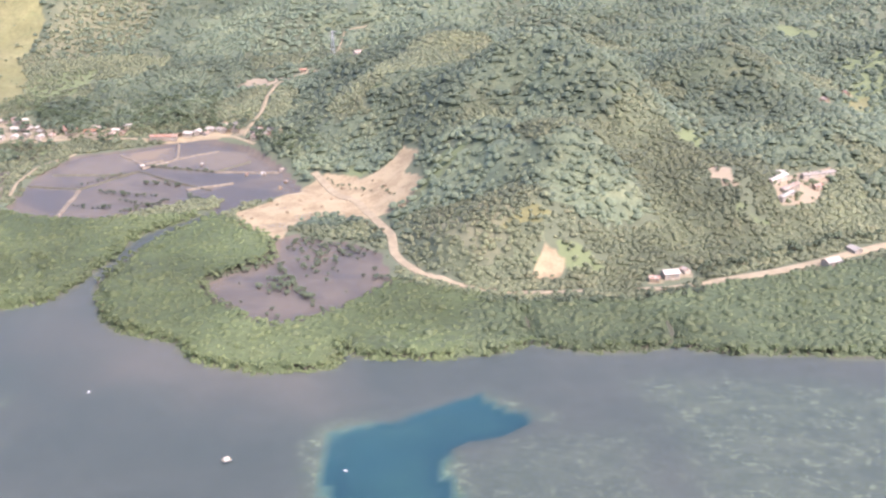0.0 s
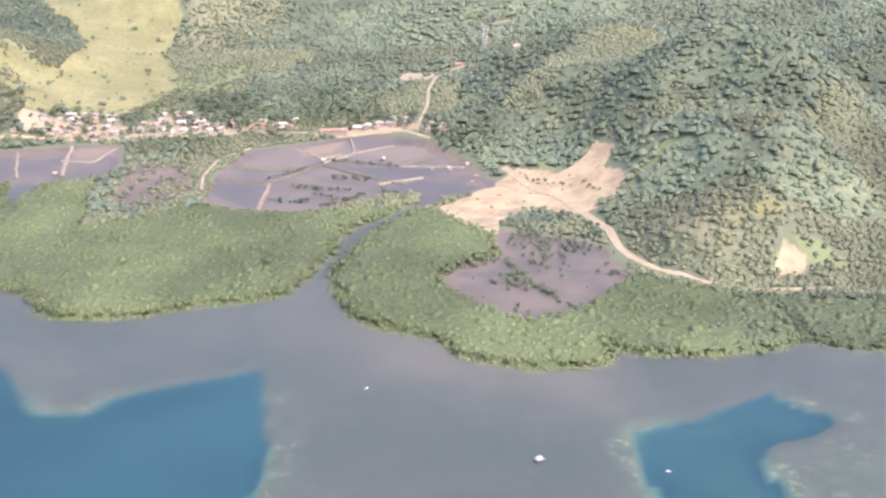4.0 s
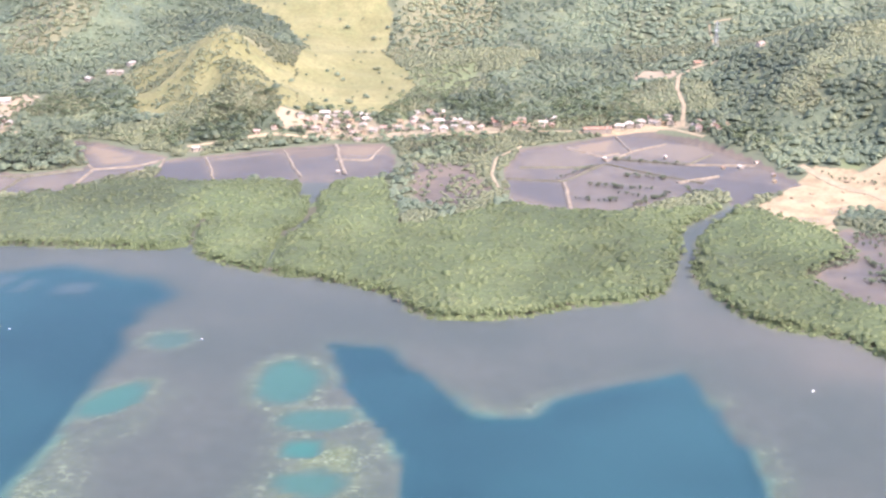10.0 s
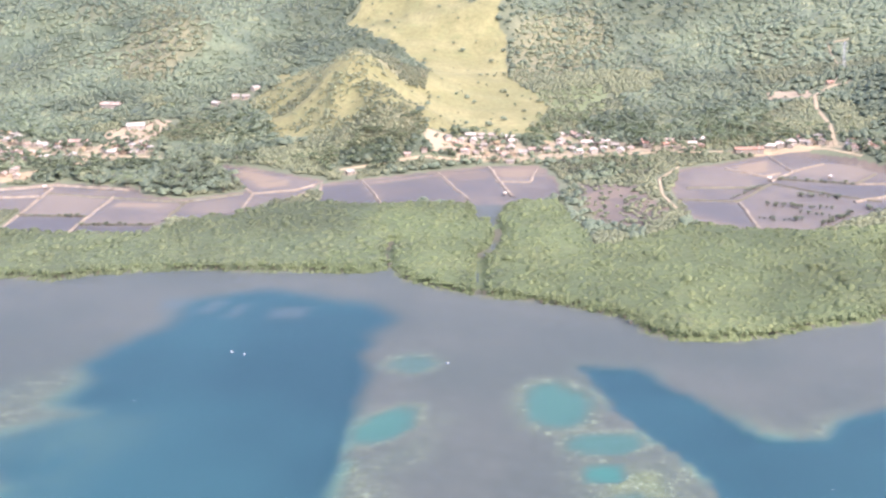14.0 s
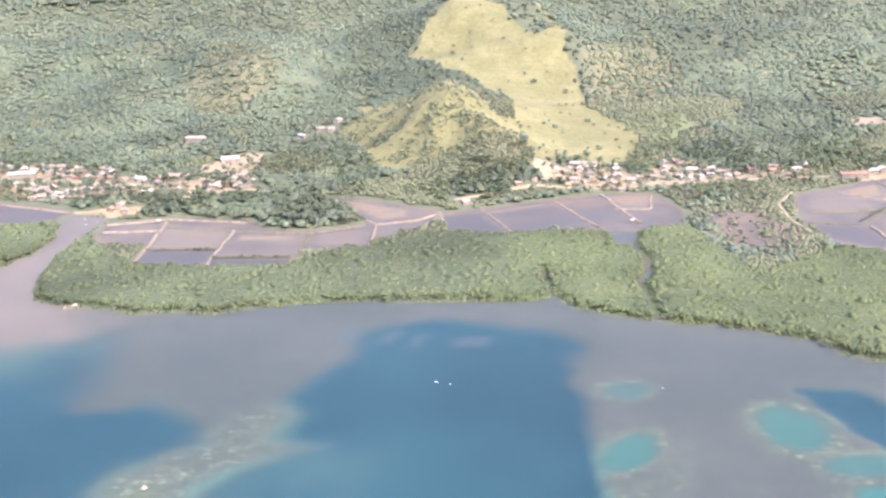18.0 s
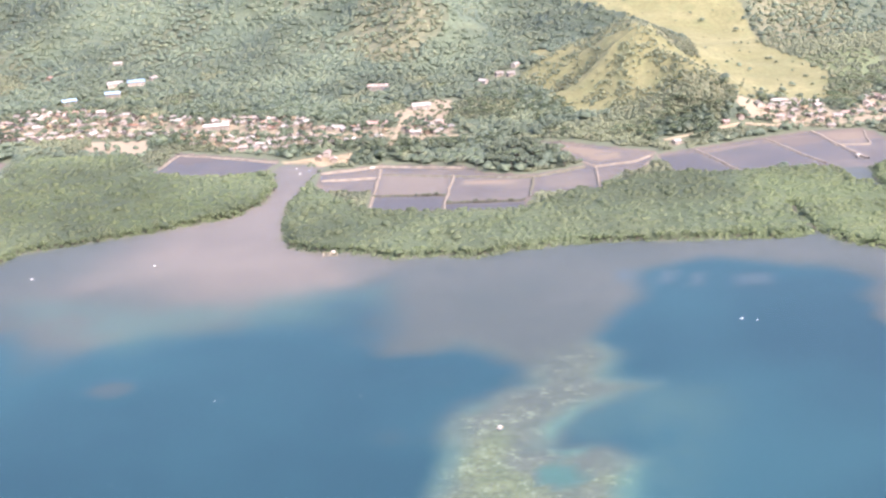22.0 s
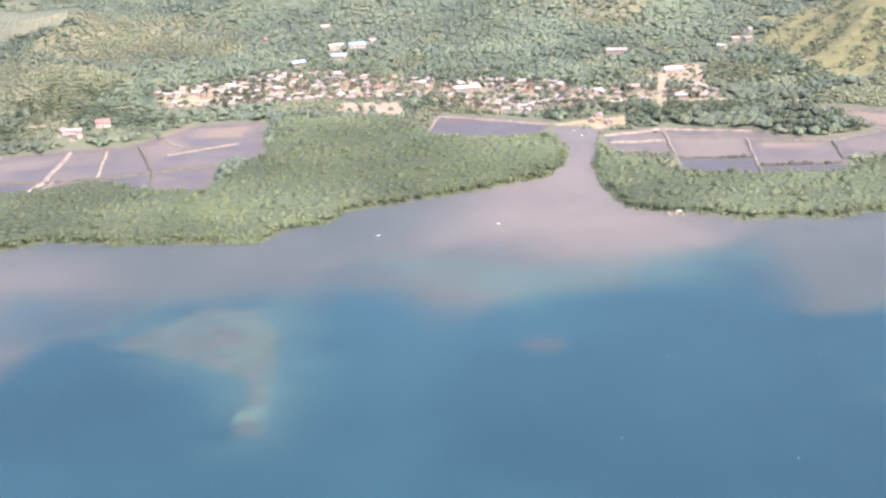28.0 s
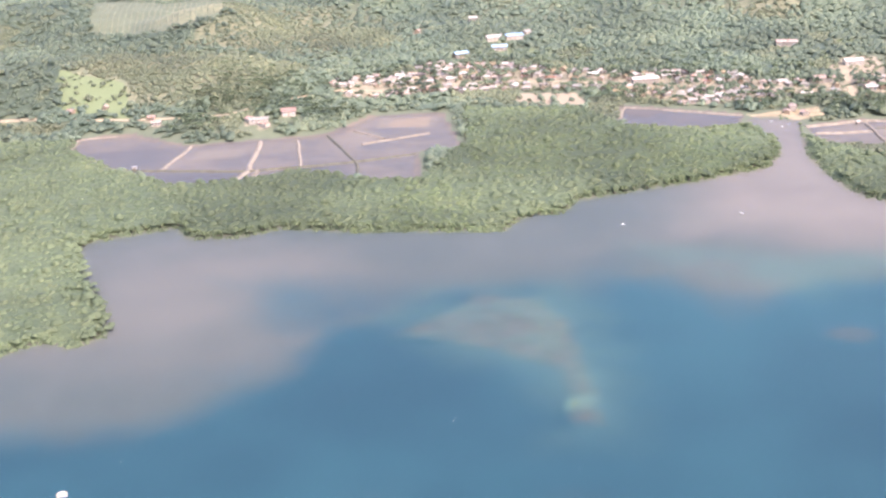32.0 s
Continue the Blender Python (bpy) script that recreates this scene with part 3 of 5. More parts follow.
ROADS = {
    "quarry": ([(-112, 1062), (-90, 1010), (-69, 985), (-51, 938), (-38, 904), (-35, 866), (-28, 846), (-15, 825)], 6.5),
    "coastal": ([(-15, 825), (13, 801), (34, 791), (56, 786), (86, 787), (124, 790), (154, 793), (187, 803)], 5.0),
    "highway": ([(187, 803), (239, 824), (272, 841), (297, 856), (331, 874), (420, 905)], 8.5),
    "north": ([(-193, 1185), (-183, 1245), (-183, 1297), (-176, 1335), (-154, 1360), (-130, 1364)], 3.4),
    "ridge": ([(-150, 1364), (-123, 1419), (-116, 1518), (-89, 1527)], 1.4),
    "village": ([(-893, 1150), (-884, 1212), (-876, 1255), (-869, 1274)], 5.5),
    "coast": ([(-1688, 1167), (-1601, 1160), (-1529, 1153), (-1440, 1150), (-1360, 1211), (-1305, 1242), (-1253, 1257), (-1188, 1263), (-1108, 1248), (-1030, 1221), (-976, 1205), (-924, 1184), (-874, 1173), (-823, 1178)], 3.2),
    "east": ([(-650, 1134), (-574, 1162), (-511, 1166), (-449, 1174), (-385, 1178), (-311, 1188), (-257, 1192), (-205, 1185), (-177, 1154)], 3.0),
    "landing": ([(-345, 1140), (-368, 1100), (-372, 1050), (-366, 1010)], 2.2),
}


# ---- plan arithmetic ----
def inside(poly, x, y):
    hit = np.zeros(np.shape(x), bool)
    for (x0, y0), (x1, y1) in zip(poly, poly[1:] + poly[:1]):
        if y0 != y1:
            hit ^= ((y0 > y) != (y1 > y)) & (x < (x1 - x0) * (y - y0) / (y1 - y0) + x0)
    return hit


def off_line(line, x, y):
    best = np.full(np.shape(x), 1e9)
    for (x0, y0), (x1, y1) in zip(line, line[1:]):
        dx, dy = x1 - x0, y1 - y0
        s = np.clip(((x - x0) * dx + (y - y0) * dy) / max(dx * dx + dy * dy, 1e-9), 0, 1)
        best = np.minimum(best, np.hypot(x - x0 - s * dx, y - y0 - s * dy))
    return best


def signed(poly, x, y):
    """Metres inside a polygon; minus outside."""
    xs, ys = [p[0] for p in poly], [p[1] for p in poly]
    out = np.full(np.shape(x), -200.0)
    near = (x > min(xs) - 60) & (x < max(xs) + 60) & (y > min(ys) - 60) & (y < max(ys) + 60)
    xn, yn = x[near], y[near]
    d = off_line(poly + poly[:1], xn, yn)
    out[near] = np.where(inside(poly, xn, yn), d, -d)
    return out


def step(a, b, v):
    s = np.clip((v - a) / (b - a), 0, 1)
    return s * s * (3 - 2 * s)


def vnoise(x, y, size, seed=0):
    """Smooth value noise, 0 to 1."""
    u, v = x / size, y / size
    i, j = np.floor(u).astype(np.int64), np.floor(v).astype(np.int64)
    f, g = u - i, v - j
    f, g = f * f * (3 - 2 * f), g * g * (3 - 2 * g)

    def h(a, b):
        n = (a * 374761393 + b * 668265263 + seed * 1442695041) & 0x7FFFFFFF
        n = ((n ^ (n >> 13)) * 1274126177) & 0x7FFFFFFF
        return ((n ^ (n >> 16)) & 0xFFFF) / 65535.0

    return (h(i, j) * (1 - f) + h(i + 1, j) * f) * (1 - g) + (h(i, j + 1) * (1 - f) + h(i + 1, j + 1) * f) * g


def fbm(x, y, size, seed=0):
    return sum(vnoise(x, y, size / 2**k, seed + k) / 2**k for k in range(4)) / 1.875


def along(table, x):
    return np.interp(x, [p[0] for p in table], [p[1] for p in table])


def spur(x, y):
    """Ribs of the grassy knoll: their height, and how far a point lies on one, -1 to 1."""
    dx, dy = x + 648, y - 1300
    far = np.hypot(dx, dy)
    rib = np.cos(7 * np.arctan2(dy, dx) + 0.6 + 2.5 * (fbm(x, y, 60, 23) - 0.5))
    return 5 * far / 55 * np.exp(-((far / 62) ** 2)) * rib, rib


def hill(x, y):
    """Height of the dry land."""
    d = np.maximum(y - along(BACK, x), 0)
    k = 1 - np.exp(-d / 25)
    z = 1.2 + 5.0 * (1 - np.exp(-d / 120)) + 22.4 * d / 300 + np.maximum(y - 1650, 0) * 0.16
    for a, b, sx, sy, h in HILLS + HILLS_2:
        z = z + h * k * np.exp(-(((x - a) / sx) ** 2) - ((y - b) / sy) ** 2)
    return z + (fbm(x, y, 95, 5) - 0.5) * 24 * np.clip((z - 8) / 40, 0, 1) - np.abs(fbm(x, y, 46, 55) - 0.5) * 14 * np.clip((z - 14) / 40, 0, 1) + spur(x, y)[0] + (fbm(x, y, 420, 9) - 0.4) * 90 * step(1800, 2600, y)


def warp(x, y):
    """A ragged edge for the plan's outlines."""
    return x + (fbm(x, y, 22, 31) - 0.5) * 9, y + (fbm(x, y, 22, 47) - 0.5) * 9


def survey(x, y):
    """Height and zones of the ground at points of the plan."""
    xw, yw = warp(x, y)
    shore = off_line(SHORE, xw, yw)
    land = np.where(inside(LAND, xw, yw), shore, -shore)
    for line, half in CREEKS:
        land = np.minimum(land, off_line(line, x, y) - half)
    land = np.minimum(land, -signed(BASIN, x, y))
    zone = {}
    z = np.where(land > 0, np.minimum(hill(x, y), 0.35 + np.maximum(land, 0) * 0.6), -0.35 - np.minimum(-land, 70) * 0.012)
    pond = np.full(x.shape, -200.0)
    for p in PONDS.values():
        pond = np.maximum(pond, signed(p, x, y))
    bed = -0.5 + 0.7 * step(0.52, 0.66, fbm(x, y, 48, 77)) * step(1085, 1135, y)
    pan = np.zeros(x.shape)
    for p, k in PANS:
        pan = np.maximum(pan, k * step(-2, 4, signed(p, x, y)))
    bed = np.maximum(bed, -0.5 + 0.62 * pan * (0.7 + 0.5 * fbm(x, y, 30, 71)))
    cell = np.zeros(x.shape)
    for p, k in CELLS:
        cell = np.maximum(cell, k * step(-2, 3, signed(p, x, y)))
    z = np.where(pond > -3, z + (bed - z) * step(-3, 1.5, pond), z)
    ux, uy = xw + (fbm(x, y, 48, 35) - 0.5) * 14, yw + (fbm(x, y, 48, 36) - 0.5) * 10
    deep = np.zeros(x.shape)
    near = np.full(x.shape, -200.0)
    for p, soft in DEEP.values():
        soft = soft * np.where((x > -645) & (y < 745), 0.36 + 0.3 * step(610, 680, y) * (x < -200), np.where((x > -900) & (y < 715), 0.7, 1.0))
        near = np.maximum(near, signed(p, ux, uy))
        wisp = (fbm(x, y, 110, 22) - 0.5) * 75 * step(-800, -960, x) * step(560, 640, y)
        deep = np.maximum(deep, step(0, 1, (signed(p, ux, uy) + soft + wisp) / (2.3 * soft)))
    deep = np.maximum(deep, step(450, 385, y + (fbm(x, y, 80, 38) - 0.5) * 60))
    deep = np.maximum(deep, 0.5 * step(-1050, -1190, x) * step(25, 120, -land) * (0.6 + 0.8 * fbm(x, y, 90, 37)))
    spot = step(1.5, 0.4, np.hypot((x + 1166) / 4, (y - 597) / 7))
    deep = deep * (1 - spot)
    reef = step(-4, 9, signed(REEF, xw, yw))
    patch = step(1.7, 0.2, ((x + 1021) / 16) ** 2 + ((y - 670) / 13) ** 2)
    deep = deep * (1 - 0.72 * reef * (0.75 + 0.5 * fbm(x, y, 30, 27))) * (1 - 0.5 * patch) * (1 - 0.3 * step(0.5, 0.8, fbm(x, y, 120, 15)))
    pool = np.zeros(x.shape)
    rim = np.zeros(x.shape)
    for px, py, ax, ay, force, turn in POOLS:
        c, s = math.cos(radians(turn)), math.sin(radians(turn))
        u, v = (xw - px) * c + (yw - py) * s, (yw - py) * c - (xw - px) * s
        r = np.hypot(u / ax, v / ay)
        pool = np.maximum(pool, force * step(1.12, 0.75, r))
        rim = np.maximum(rim, step(1.5, 1.15, r) * step(0.8, 1.0, r))
    sea = land < 0
    lagoon = step(-2, 14, signed(DEEP["one"][0], xw, yw))
    pool, deep = np.maximum(pool, 0.75 * lagoon), deep * (1 - 0.3 * lagoon)
    coral = rim * 0.8
    for p, k in CORALS:
        k = k * np.where(x < -700, 0.5 + 0.5 * step(650, 575, y), 1.0)
        coral = np.maximum(coral, k * step(-14, 26, signed(p, xw, yw)))
    edge = step(-20, -3, near) * step(7, 1, near) * step(745, 690, y) * step(-860, -830, x) * 0.9 * step(0.36, 0.6, fbm(x, y, 40, 33)) * (0.12 + 0.88 * step(655, 600, y))
    coral = np.clip(np.maximum(coral, edge) + 0.3 * reef * step(0.5, 0.62, fbm(x, y, 24, 3)) + 1.4 * spot, 0, 1) * (1 - pool) * (1 - deep * deep)
    plume = np.zeros(x.shape)
    for p, soft, k in PLUMES:
        plume = np.maximum(plume, k * step(-soft, soft, signed(p, xw + (fbm(x, y, 95, 13) - 0.5) * 90 * (y < 860), yw + (fbm(x, y, 95, 14) - 0.5) * 80 * (y < 860))))
    plume = np.maximum(plume * np.maximum(0.45 + 0.55 * step(0.25, 0.62, fbm(x, y, 120, 12)), step(835, 885, y)), 0.35 * patch)
    plume = np.where(pond > -3, pan * (1 - cell), plume)
    pool = np.where(pond > -3, cell, pool)
    shoal = np.zeros(x.shape)
    for p, k in TEALS:
        shoal = np.maximum(shoal, k * step(-22, 22, signed(p, ux, uy)))
    pens = np.zeros(x.shape)
    for px, py, w, d in PALE:
        pens = np.maximum(pens, 0.7 * step(1.5, 0.7, np.maximum(np.abs(x - px - 0.2 * (y - py)) / w, np.abs(y - py) / d)))
    zone["shoal"] = (shoal * sea, np.maximum(0.85 * reef, 0.5 * patch) * (0.7 + 0.5 * fbm(x, y, 30, 28)) * sea, pens, shoal * 0)
    z = np.where(sea, z - 2.2 * deep - 0.8 * pool + 0.25 * coral, z)

    def area(polys, soft=6):
        m = np.zeros(x.shape)
        for p in polys:
            m = np.maximum(m, step(-soft, soft, signed(p, xw, yw)))
        return m

    dry = np.maximum(np.maximum(area(GRASS, 9), area(TAN, 5) * 0.75), area([KNOLL], 14) * step(1185, 1225, y) * (0.8 + 0.15 * step(0.4, 0.5, fbm(x, y, 14, 57) + 0.05 * spur(x, y)[1])))
    lush, bare, scrub, red = area(LUSH), area(BARE, 4), area(SCRUB, 15), area(REDSOIL)
    z = z + bare * (land > 8) * ((fbm(x, y, 26, 83) - 0.5) * 5 - np.abs(fbm(x, y, 14, 84) - 0.5) * 3)
    scrub = scrub * np.where(x < -1200, step(0.38, 0.58, fbm(x, y, 85, 63)), 1.0)
    lush = np.maximum(lush, 0.6 * step(0.68, 0.76, fbm(x, y, 75, 64)) * (land > 60) * (pond < -30))
    town = area([p for p, _ in VILLAGES], 8)
    red = np.maximum(red, 0.55 * town)
    for px, py in HOMES:
        red = np.maximum(red, 0.55 * step(13, 5, np.hypot(x - px, y - py)))
    red = np.maximum(red, 0.3 * step(-4, 4, signed(FIELD, xw, yw)))
    mud = np.maximum(step(-4, 0, pond), 0.8 * area(SCRUB[-1:], 12))
    swamp = (land > 0) * step(8, -8, y - along(INNER, x))
    wet = step(0.4, -0.6, land)
    zone["sea"] = (deep, coral, pool, plume)
    zone["land"] = (dry, lush, bare, mud)
    zone["more"] = (scrub, swamp, wet, red)
    return z, zone, land, pond


# ---- ground sheet ----
def mesh_from(name, verts, faces, mat, smooth=False):
    """A mesh from arrays: faces of one size."""
    me = bpy.data.meshes.new(name)
    verts, faces = np.asarray(verts, np.float32), np.asarray(faces, np.int32)
    n = faces.shape[1]
    me.vertices.add(len(verts))
    me.vertices.foreach_set("co", verts.ravel())
    me.loops.add(faces.size)
    me.loops.foreach_set("vertex_index", faces.ravel())
    me.polygons.add(len(faces))
    me.polygons.foreach_set("loop_start", np.arange(0, faces.size, n, dtype=np.int32))
    me.polygons.foreach_set("use_smooth", np.full(len(faces), smooth))
    me.update(calc_edges=True)
    me.materials.append(mat)
    return me


def axis(lo, hi, fine, far, grow=1.35):
    a = list(np.arange(lo, hi + fine, fine))
    s, left, right = fine, [], []
    while a[-1] + sum(right) < far:
        s *= grow
        right.append(s)
    return np.array(list(lo - np.cumsum(right))[::-1] + a + list(a[-1] + np.cumsum(right)))


gx, gy = axis(-2050, 720, 6.0, 7000), axis(440, 1450, 5.5, 7000, 1.07)
gy = gy[gy > -3000]
X, Y = np.meshgrid(gx, gy)
Z, ZONES, LANDD, PONDD = survey(X, Y)
nx, ny = len(gx), len(gy)
idx = np.arange(nx * ny).reshape(ny, nx)
quads = np.stack([idx[:-1, :-1], idx[:-1, 1:], idx[1:, 1:], idx[1:, :-1]], -1).reshape(-1, 4)
ground = tagged(new("ground", mesh_from("ground", np.stack([X, Y, Z], -1).reshape(-1, 3), quads, M["ground"], True)), "coastal land, grassy hills, pond beds and sea bed", "ground", kind="structure")
for key, four in ZONES.items():
    at = ground.data.color_attributes.new("zone_" + key, "FLOAT_COLOR", "POINT")
    at.data.foreach_set("color", np.stack([np.asarray(c, np.float32) for c in four], -1).ravel())
water = tagged(new("water", mesh_from("water", [(-9000, -3000, 0), (9000, -3000, 0), (9000, 1300, 0), (-9000, 1300, 0)], [(0, 1, 2, 3)], M["water"])), "calm turbid coastal sea and pond water", "water", kind="structure")


def blend_at(grid, x, y):
    """A value of the ground grid, blended between its points."""
    x, y = np.asarray(x, float), np.asarray(y, float)
    i = np.clip(np.searchsorted(gx, x) - 1, 0, nx - 2)
    j = np.clip(np.searchsorted(gy, y) - 1, 0, ny - 2)
    f, g = (x - gx[i]) / (gx[i + 1] - gx[i]), (y - gy[j]) / (gy[j + 1] - gy[j])
    return (grid[j, i] * (1 - f) + grid[j, i + 1] * f) * (1 - g) + (grid[j + 1, i] * (1 - f) + grid[j + 1, i + 1] * f) * g


def level(x, y):
    """Height of the ground sheet."""
    return blend_at(Z, x, y)


def look_up(grid, x, y):
    i = np.clip(np.searchsorted(gx, x) - 1, 0, nx - 1)
    j = np.clip(np.searchsorted(gy, y) - 1, 0, ny - 1)
    return grid[j, i]


# ---- parts and strips ----
def part(name, bm, mat, parent=None, label=""):
    me = bpy.data.meshes.new(name)
    bm.normal_update()
    bm.to_mesh(me)
    bm.free()
    me.materials.append(mat)
    ob = new(name, me)
    ob.parent = parent
    if label:
        tagged(ob, label)
    return ob


def box(bm, x0, y0, z0, x1, y1, z1):
    vs = [bm.verts.new(p) for p in ((x0, y0, z0), (x1, y0, z0), (x1, y1, z0), (x0, y1, z0), (x0, y0, z1), (x1, y0, z1), (x1, y1, z1), (x0, y1, z1))]
    for f in ((3, 2, 1, 0), (4, 5, 6, 7), (0, 1, 5, 4), (1, 2, 6, 5), (2, 3, 7, 6), (3, 0, 4, 7)):
        bm.faces.new([vs[i] for i in f])
    return vs


def boxed(*dims):
    bm = bmesh.new()
    for d in dims:
        box(bm, *d)
    return bm


def resample(line, gap, curl=0.0, seed=0):
    pts = []
    for (x0, y0), (x1, y1) in zip(line, line[1:]):
        n = max(1, round(math.hypot(x1 - x0, y1 - y0) / gap))
        pts += [(x0 + (x1 - x0) * k / n, y0 + (y1 - y0) * k / n) for k in range(n)]
    pts = np.array(pts + [line[-1]], float)
    for _ in range(2):
        pts[1:-1] = (pts[:-2] + 2 * pts[1:-1] + pts[2:]) / 4
    if curl:
        pts[:, 0] += (vnoise(pts[:, 0], pts[:, 1], 14, seed) - 0.5) * curl
        pts[:, 1] += (vnoise(pts[:, 0], pts[:, 1], 14, seed + 3) - 0.5) * curl
    return pts


def strip(name, pts, profile, heights, mat):
    """A bank or road: a profile of (across, up) carried along points at the given heights."""
    d = np.gradient(pts, axis=0)
    d /= np.linalg.norm(d, axis=1)[:, None]
    side = np.stack([d[:, 1], -d[:, 0]], -1)
    m, n = len(profile), len(pts)
    v = np.zeros((n, m, 3))
    for k, (a, u) in enumerate(profile):
        v[:, k, :2] = pts + side * a
        v[:, k, 2] = heights(v[:, k, 0], v[:, k, 1], u)
    q = np.arange(n * m).reshape(n, m)
    faces = np.stack([q[:-1, :-1], q[1:, :-1], q[1:, 1:], q[:-1, 1:]], -1).reshape(-1, 4)
    return new(name, mesh_from(name, v.reshape(-1, 3), faces, mat, False))


for k, line in enumerate(DIKES + DIKES_2 + DIKES_3):
    pts = resample(line, 4.0, 2.0, k)
    w = 0.5 + 0.3 * (k % 3)
    top = 0.75 + 0.15 * (k % 2)
    weedy = k in (0, 1, 6, 18, 20, 22, 23, 27, 31)
    w = 0.45 if weedy else w
    ob = strip("pond_dike", pts, [(-w - 1.3, -0.9), (-w, top), (0, top + 0.12), (w, top), (w + 1.3, -0.9)],
               lambda x, y, u: u + (vnoise(x, y, 5, 8) - 0.5) * 0.3, M["dark_dike" if weedy else "dike"])
    tagged(ob, "narrow dark weedy bank between flooded fish ponds" if weedy else "low tan earthen bank between shallow fish ponds", "dike", "dikes of the fish ponds")
for name, (line, width) in ROADS.items():
    pts = resample(line, 4.0)
    h = width / 2
    ob = strip("road", pts, [(-h - 0.6, -0.6), (-h, 0.45), (-h / 2, 0.6), (h / 2, 0.6), (h, 0.45), (h + 0.6, -0.6)], lambda x, y, u: level(x, y) + u, M["road"])
    tagged(ob, "pale unpaved dirt road along the coast", "road", kind="structure")

# furrowed field on the western slope
field = tagged(new("crop_field"), "furrowed brown hillside field with rows of young crops", "field")
for k in range(24):
    x0 = -1648 + 6.6 * k
    ys = np.arange(1385, 1615, 5.0)
    xs = x0 - (ys - 1400) * 0.2
    ok = inside(FIELD, xs, ys)
    if ok.sum() > 5:
        row = strip("crop_row", np.stack([xs[ok], ys[ok]], -1), [(-1.3, -0.5), (-0.7, 0.3), (0, 0.45), (0.7, 0.3), (1.3, -0.5)],
                    lambda x, y, u: level(x, y) + u + (vnoise(x, y, 5, 6) - 0.5) * 1.3, M["crop"])
        row.parent = field

# ---- foliage ----
ring = [(0.64 * math.cos(k * math.tau / 5), 0.64 * math.sin(k * math.tau / 5), 0.70) for k in range(5)]
ring2 = [(math.cos((k + 0.5) * math.tau / 5), math.sin((k + 0.5) * math.tau / 5), -0.08) for k in range(5)]
LUMP = np.array([(0, 0, 0.98)] + ring + ring2)
LUMP_F = np.array([(0, 1 + k, 1 + (k + 1) % 5) for k in range(5)] + [(1 + k, 6 + k, 1 + (k + 1) % 5) for k in range(5)] + [(6 + k, 6 + (k + 1) % 5, 1 + (k + 1) % 5) for k in range(5)])
rng = np.random.default_rng(7)


def crown(lumps, spread, size, tall):
    """One crown of uneven lumps, about one metre across half."""
    v, f = [], []
    for k in range(lumps):
        a, r = rng.uniform(0, math.tau), spread * math.sqrt(rng.uniform(0.05, 1)) * (k > 0)
        s = size * rng.uniform(0.75, 1.25) * (1.25 if k == 0 else 1.0)
        p = LUMP * rng.uniform(0.72, 1.25, (11, 1)) * s
        t = rng.uniform(0, math.tau)
        p = np.stack([p[:, 0] * math.cos(t) - p[:, 1] * math.sin(t), p[:, 0] * math.sin(t) + p[:, 1] * math.cos(t), p[:, 2] * tall], -1)
        v.append(p + (r * math.cos(a), r * math.sin(a), (0.75 - 0.55 * r / max(spread, 0.01)) * tall * rng.uniform(0.6, 1.2)))
        f.append(LUMP_F + 11 * k)
    return np.concatenate(v), np.concatenate(f)


def scatter(name, pts, templates, radius, height, mat, label):
    """A joined stand of crowns: one object of stuff."""
    vs, fs, base = [], [], 0
    pick = rng.integers(0, len(templates), len(pts))
    for k, (tv, tf) in enumerate(templates):
        p = pts[pick == k]
        if not len(p):
            continue
        r, h = rng.uniform(*radius, len(p)), rng.uniform(*height, len(p))
        t = rng.uniform(0, math.tau, len(p))
        c, s = np.cos(t)[:, None], np.sin(t)[:, None]
        v = np.stack([(tv[:, 0] * c - tv[:, 1] * s) * r[:, None] + p[:, :1], (tv[:, 0] * s + tv[:, 1] * c) * r[:, None] + p[:, 1:2],
                      tv[None, :, 2] * (r * 0.8)[:, None] + (p[:, 2] + h)[:, None]], -1)
        vs.append(v.reshape(-1, 3))
        fs.append((tf[None] + (np.arange(len(p)) * len(tv))[:, None, None]).reshape(-1, 3) + base)
        base += v.shape[0] * v.shape[1]
    ob = new(name, mesh_from(name, np.concatenate(vs), np.concatenate(fs), mat, True))
    return tagged(ob, label, name.replace("_", " "), kind="stuff")


def jitter_grid(x0, x1, y0, y1, gap):
    x, y = np.meshgrid(np.arange(x0, x1, gap), np.arange(y0, y1, gap * 0.9))
    x = x + (np.arange(x.shape[0])[:, None] % 2) * gap / 2
    return (x + rng.uniform(-0.85, 0.85, x.shape) * gap).ravel(), (y + rng.uniform(-0.85, 0.85, x.shape) * gap).ravel()


def zone_at(key, n, x, y):
    return look_up(np.asarray(ZONES[key][n], float), x, y)


def road_clear(x, y):
    d = np.full(x.shape, 1e9)
    for line, width in ROADS.values():
        d = np.minimum(d, off_line(line, x, y) - width / 2)
    return d


# mangrove: a closed lower canopy with crowns on it
def mangrove_at(x, y, gap):
    ok = (look_up(LANDD, x, y) > gap) & (look_up(PONDD, x, y) < -gap - 0.5) & (y < along(INNER, x) + 6 * (fbm(x, y, 20, 4) - 0.5)) & (zone_at("land", 2, x, y) < 0.3)
    for line, half in CREEKS:
        ok &= off_line(line, x, y) > half + 0.4 * gap + 0.9
    return ok


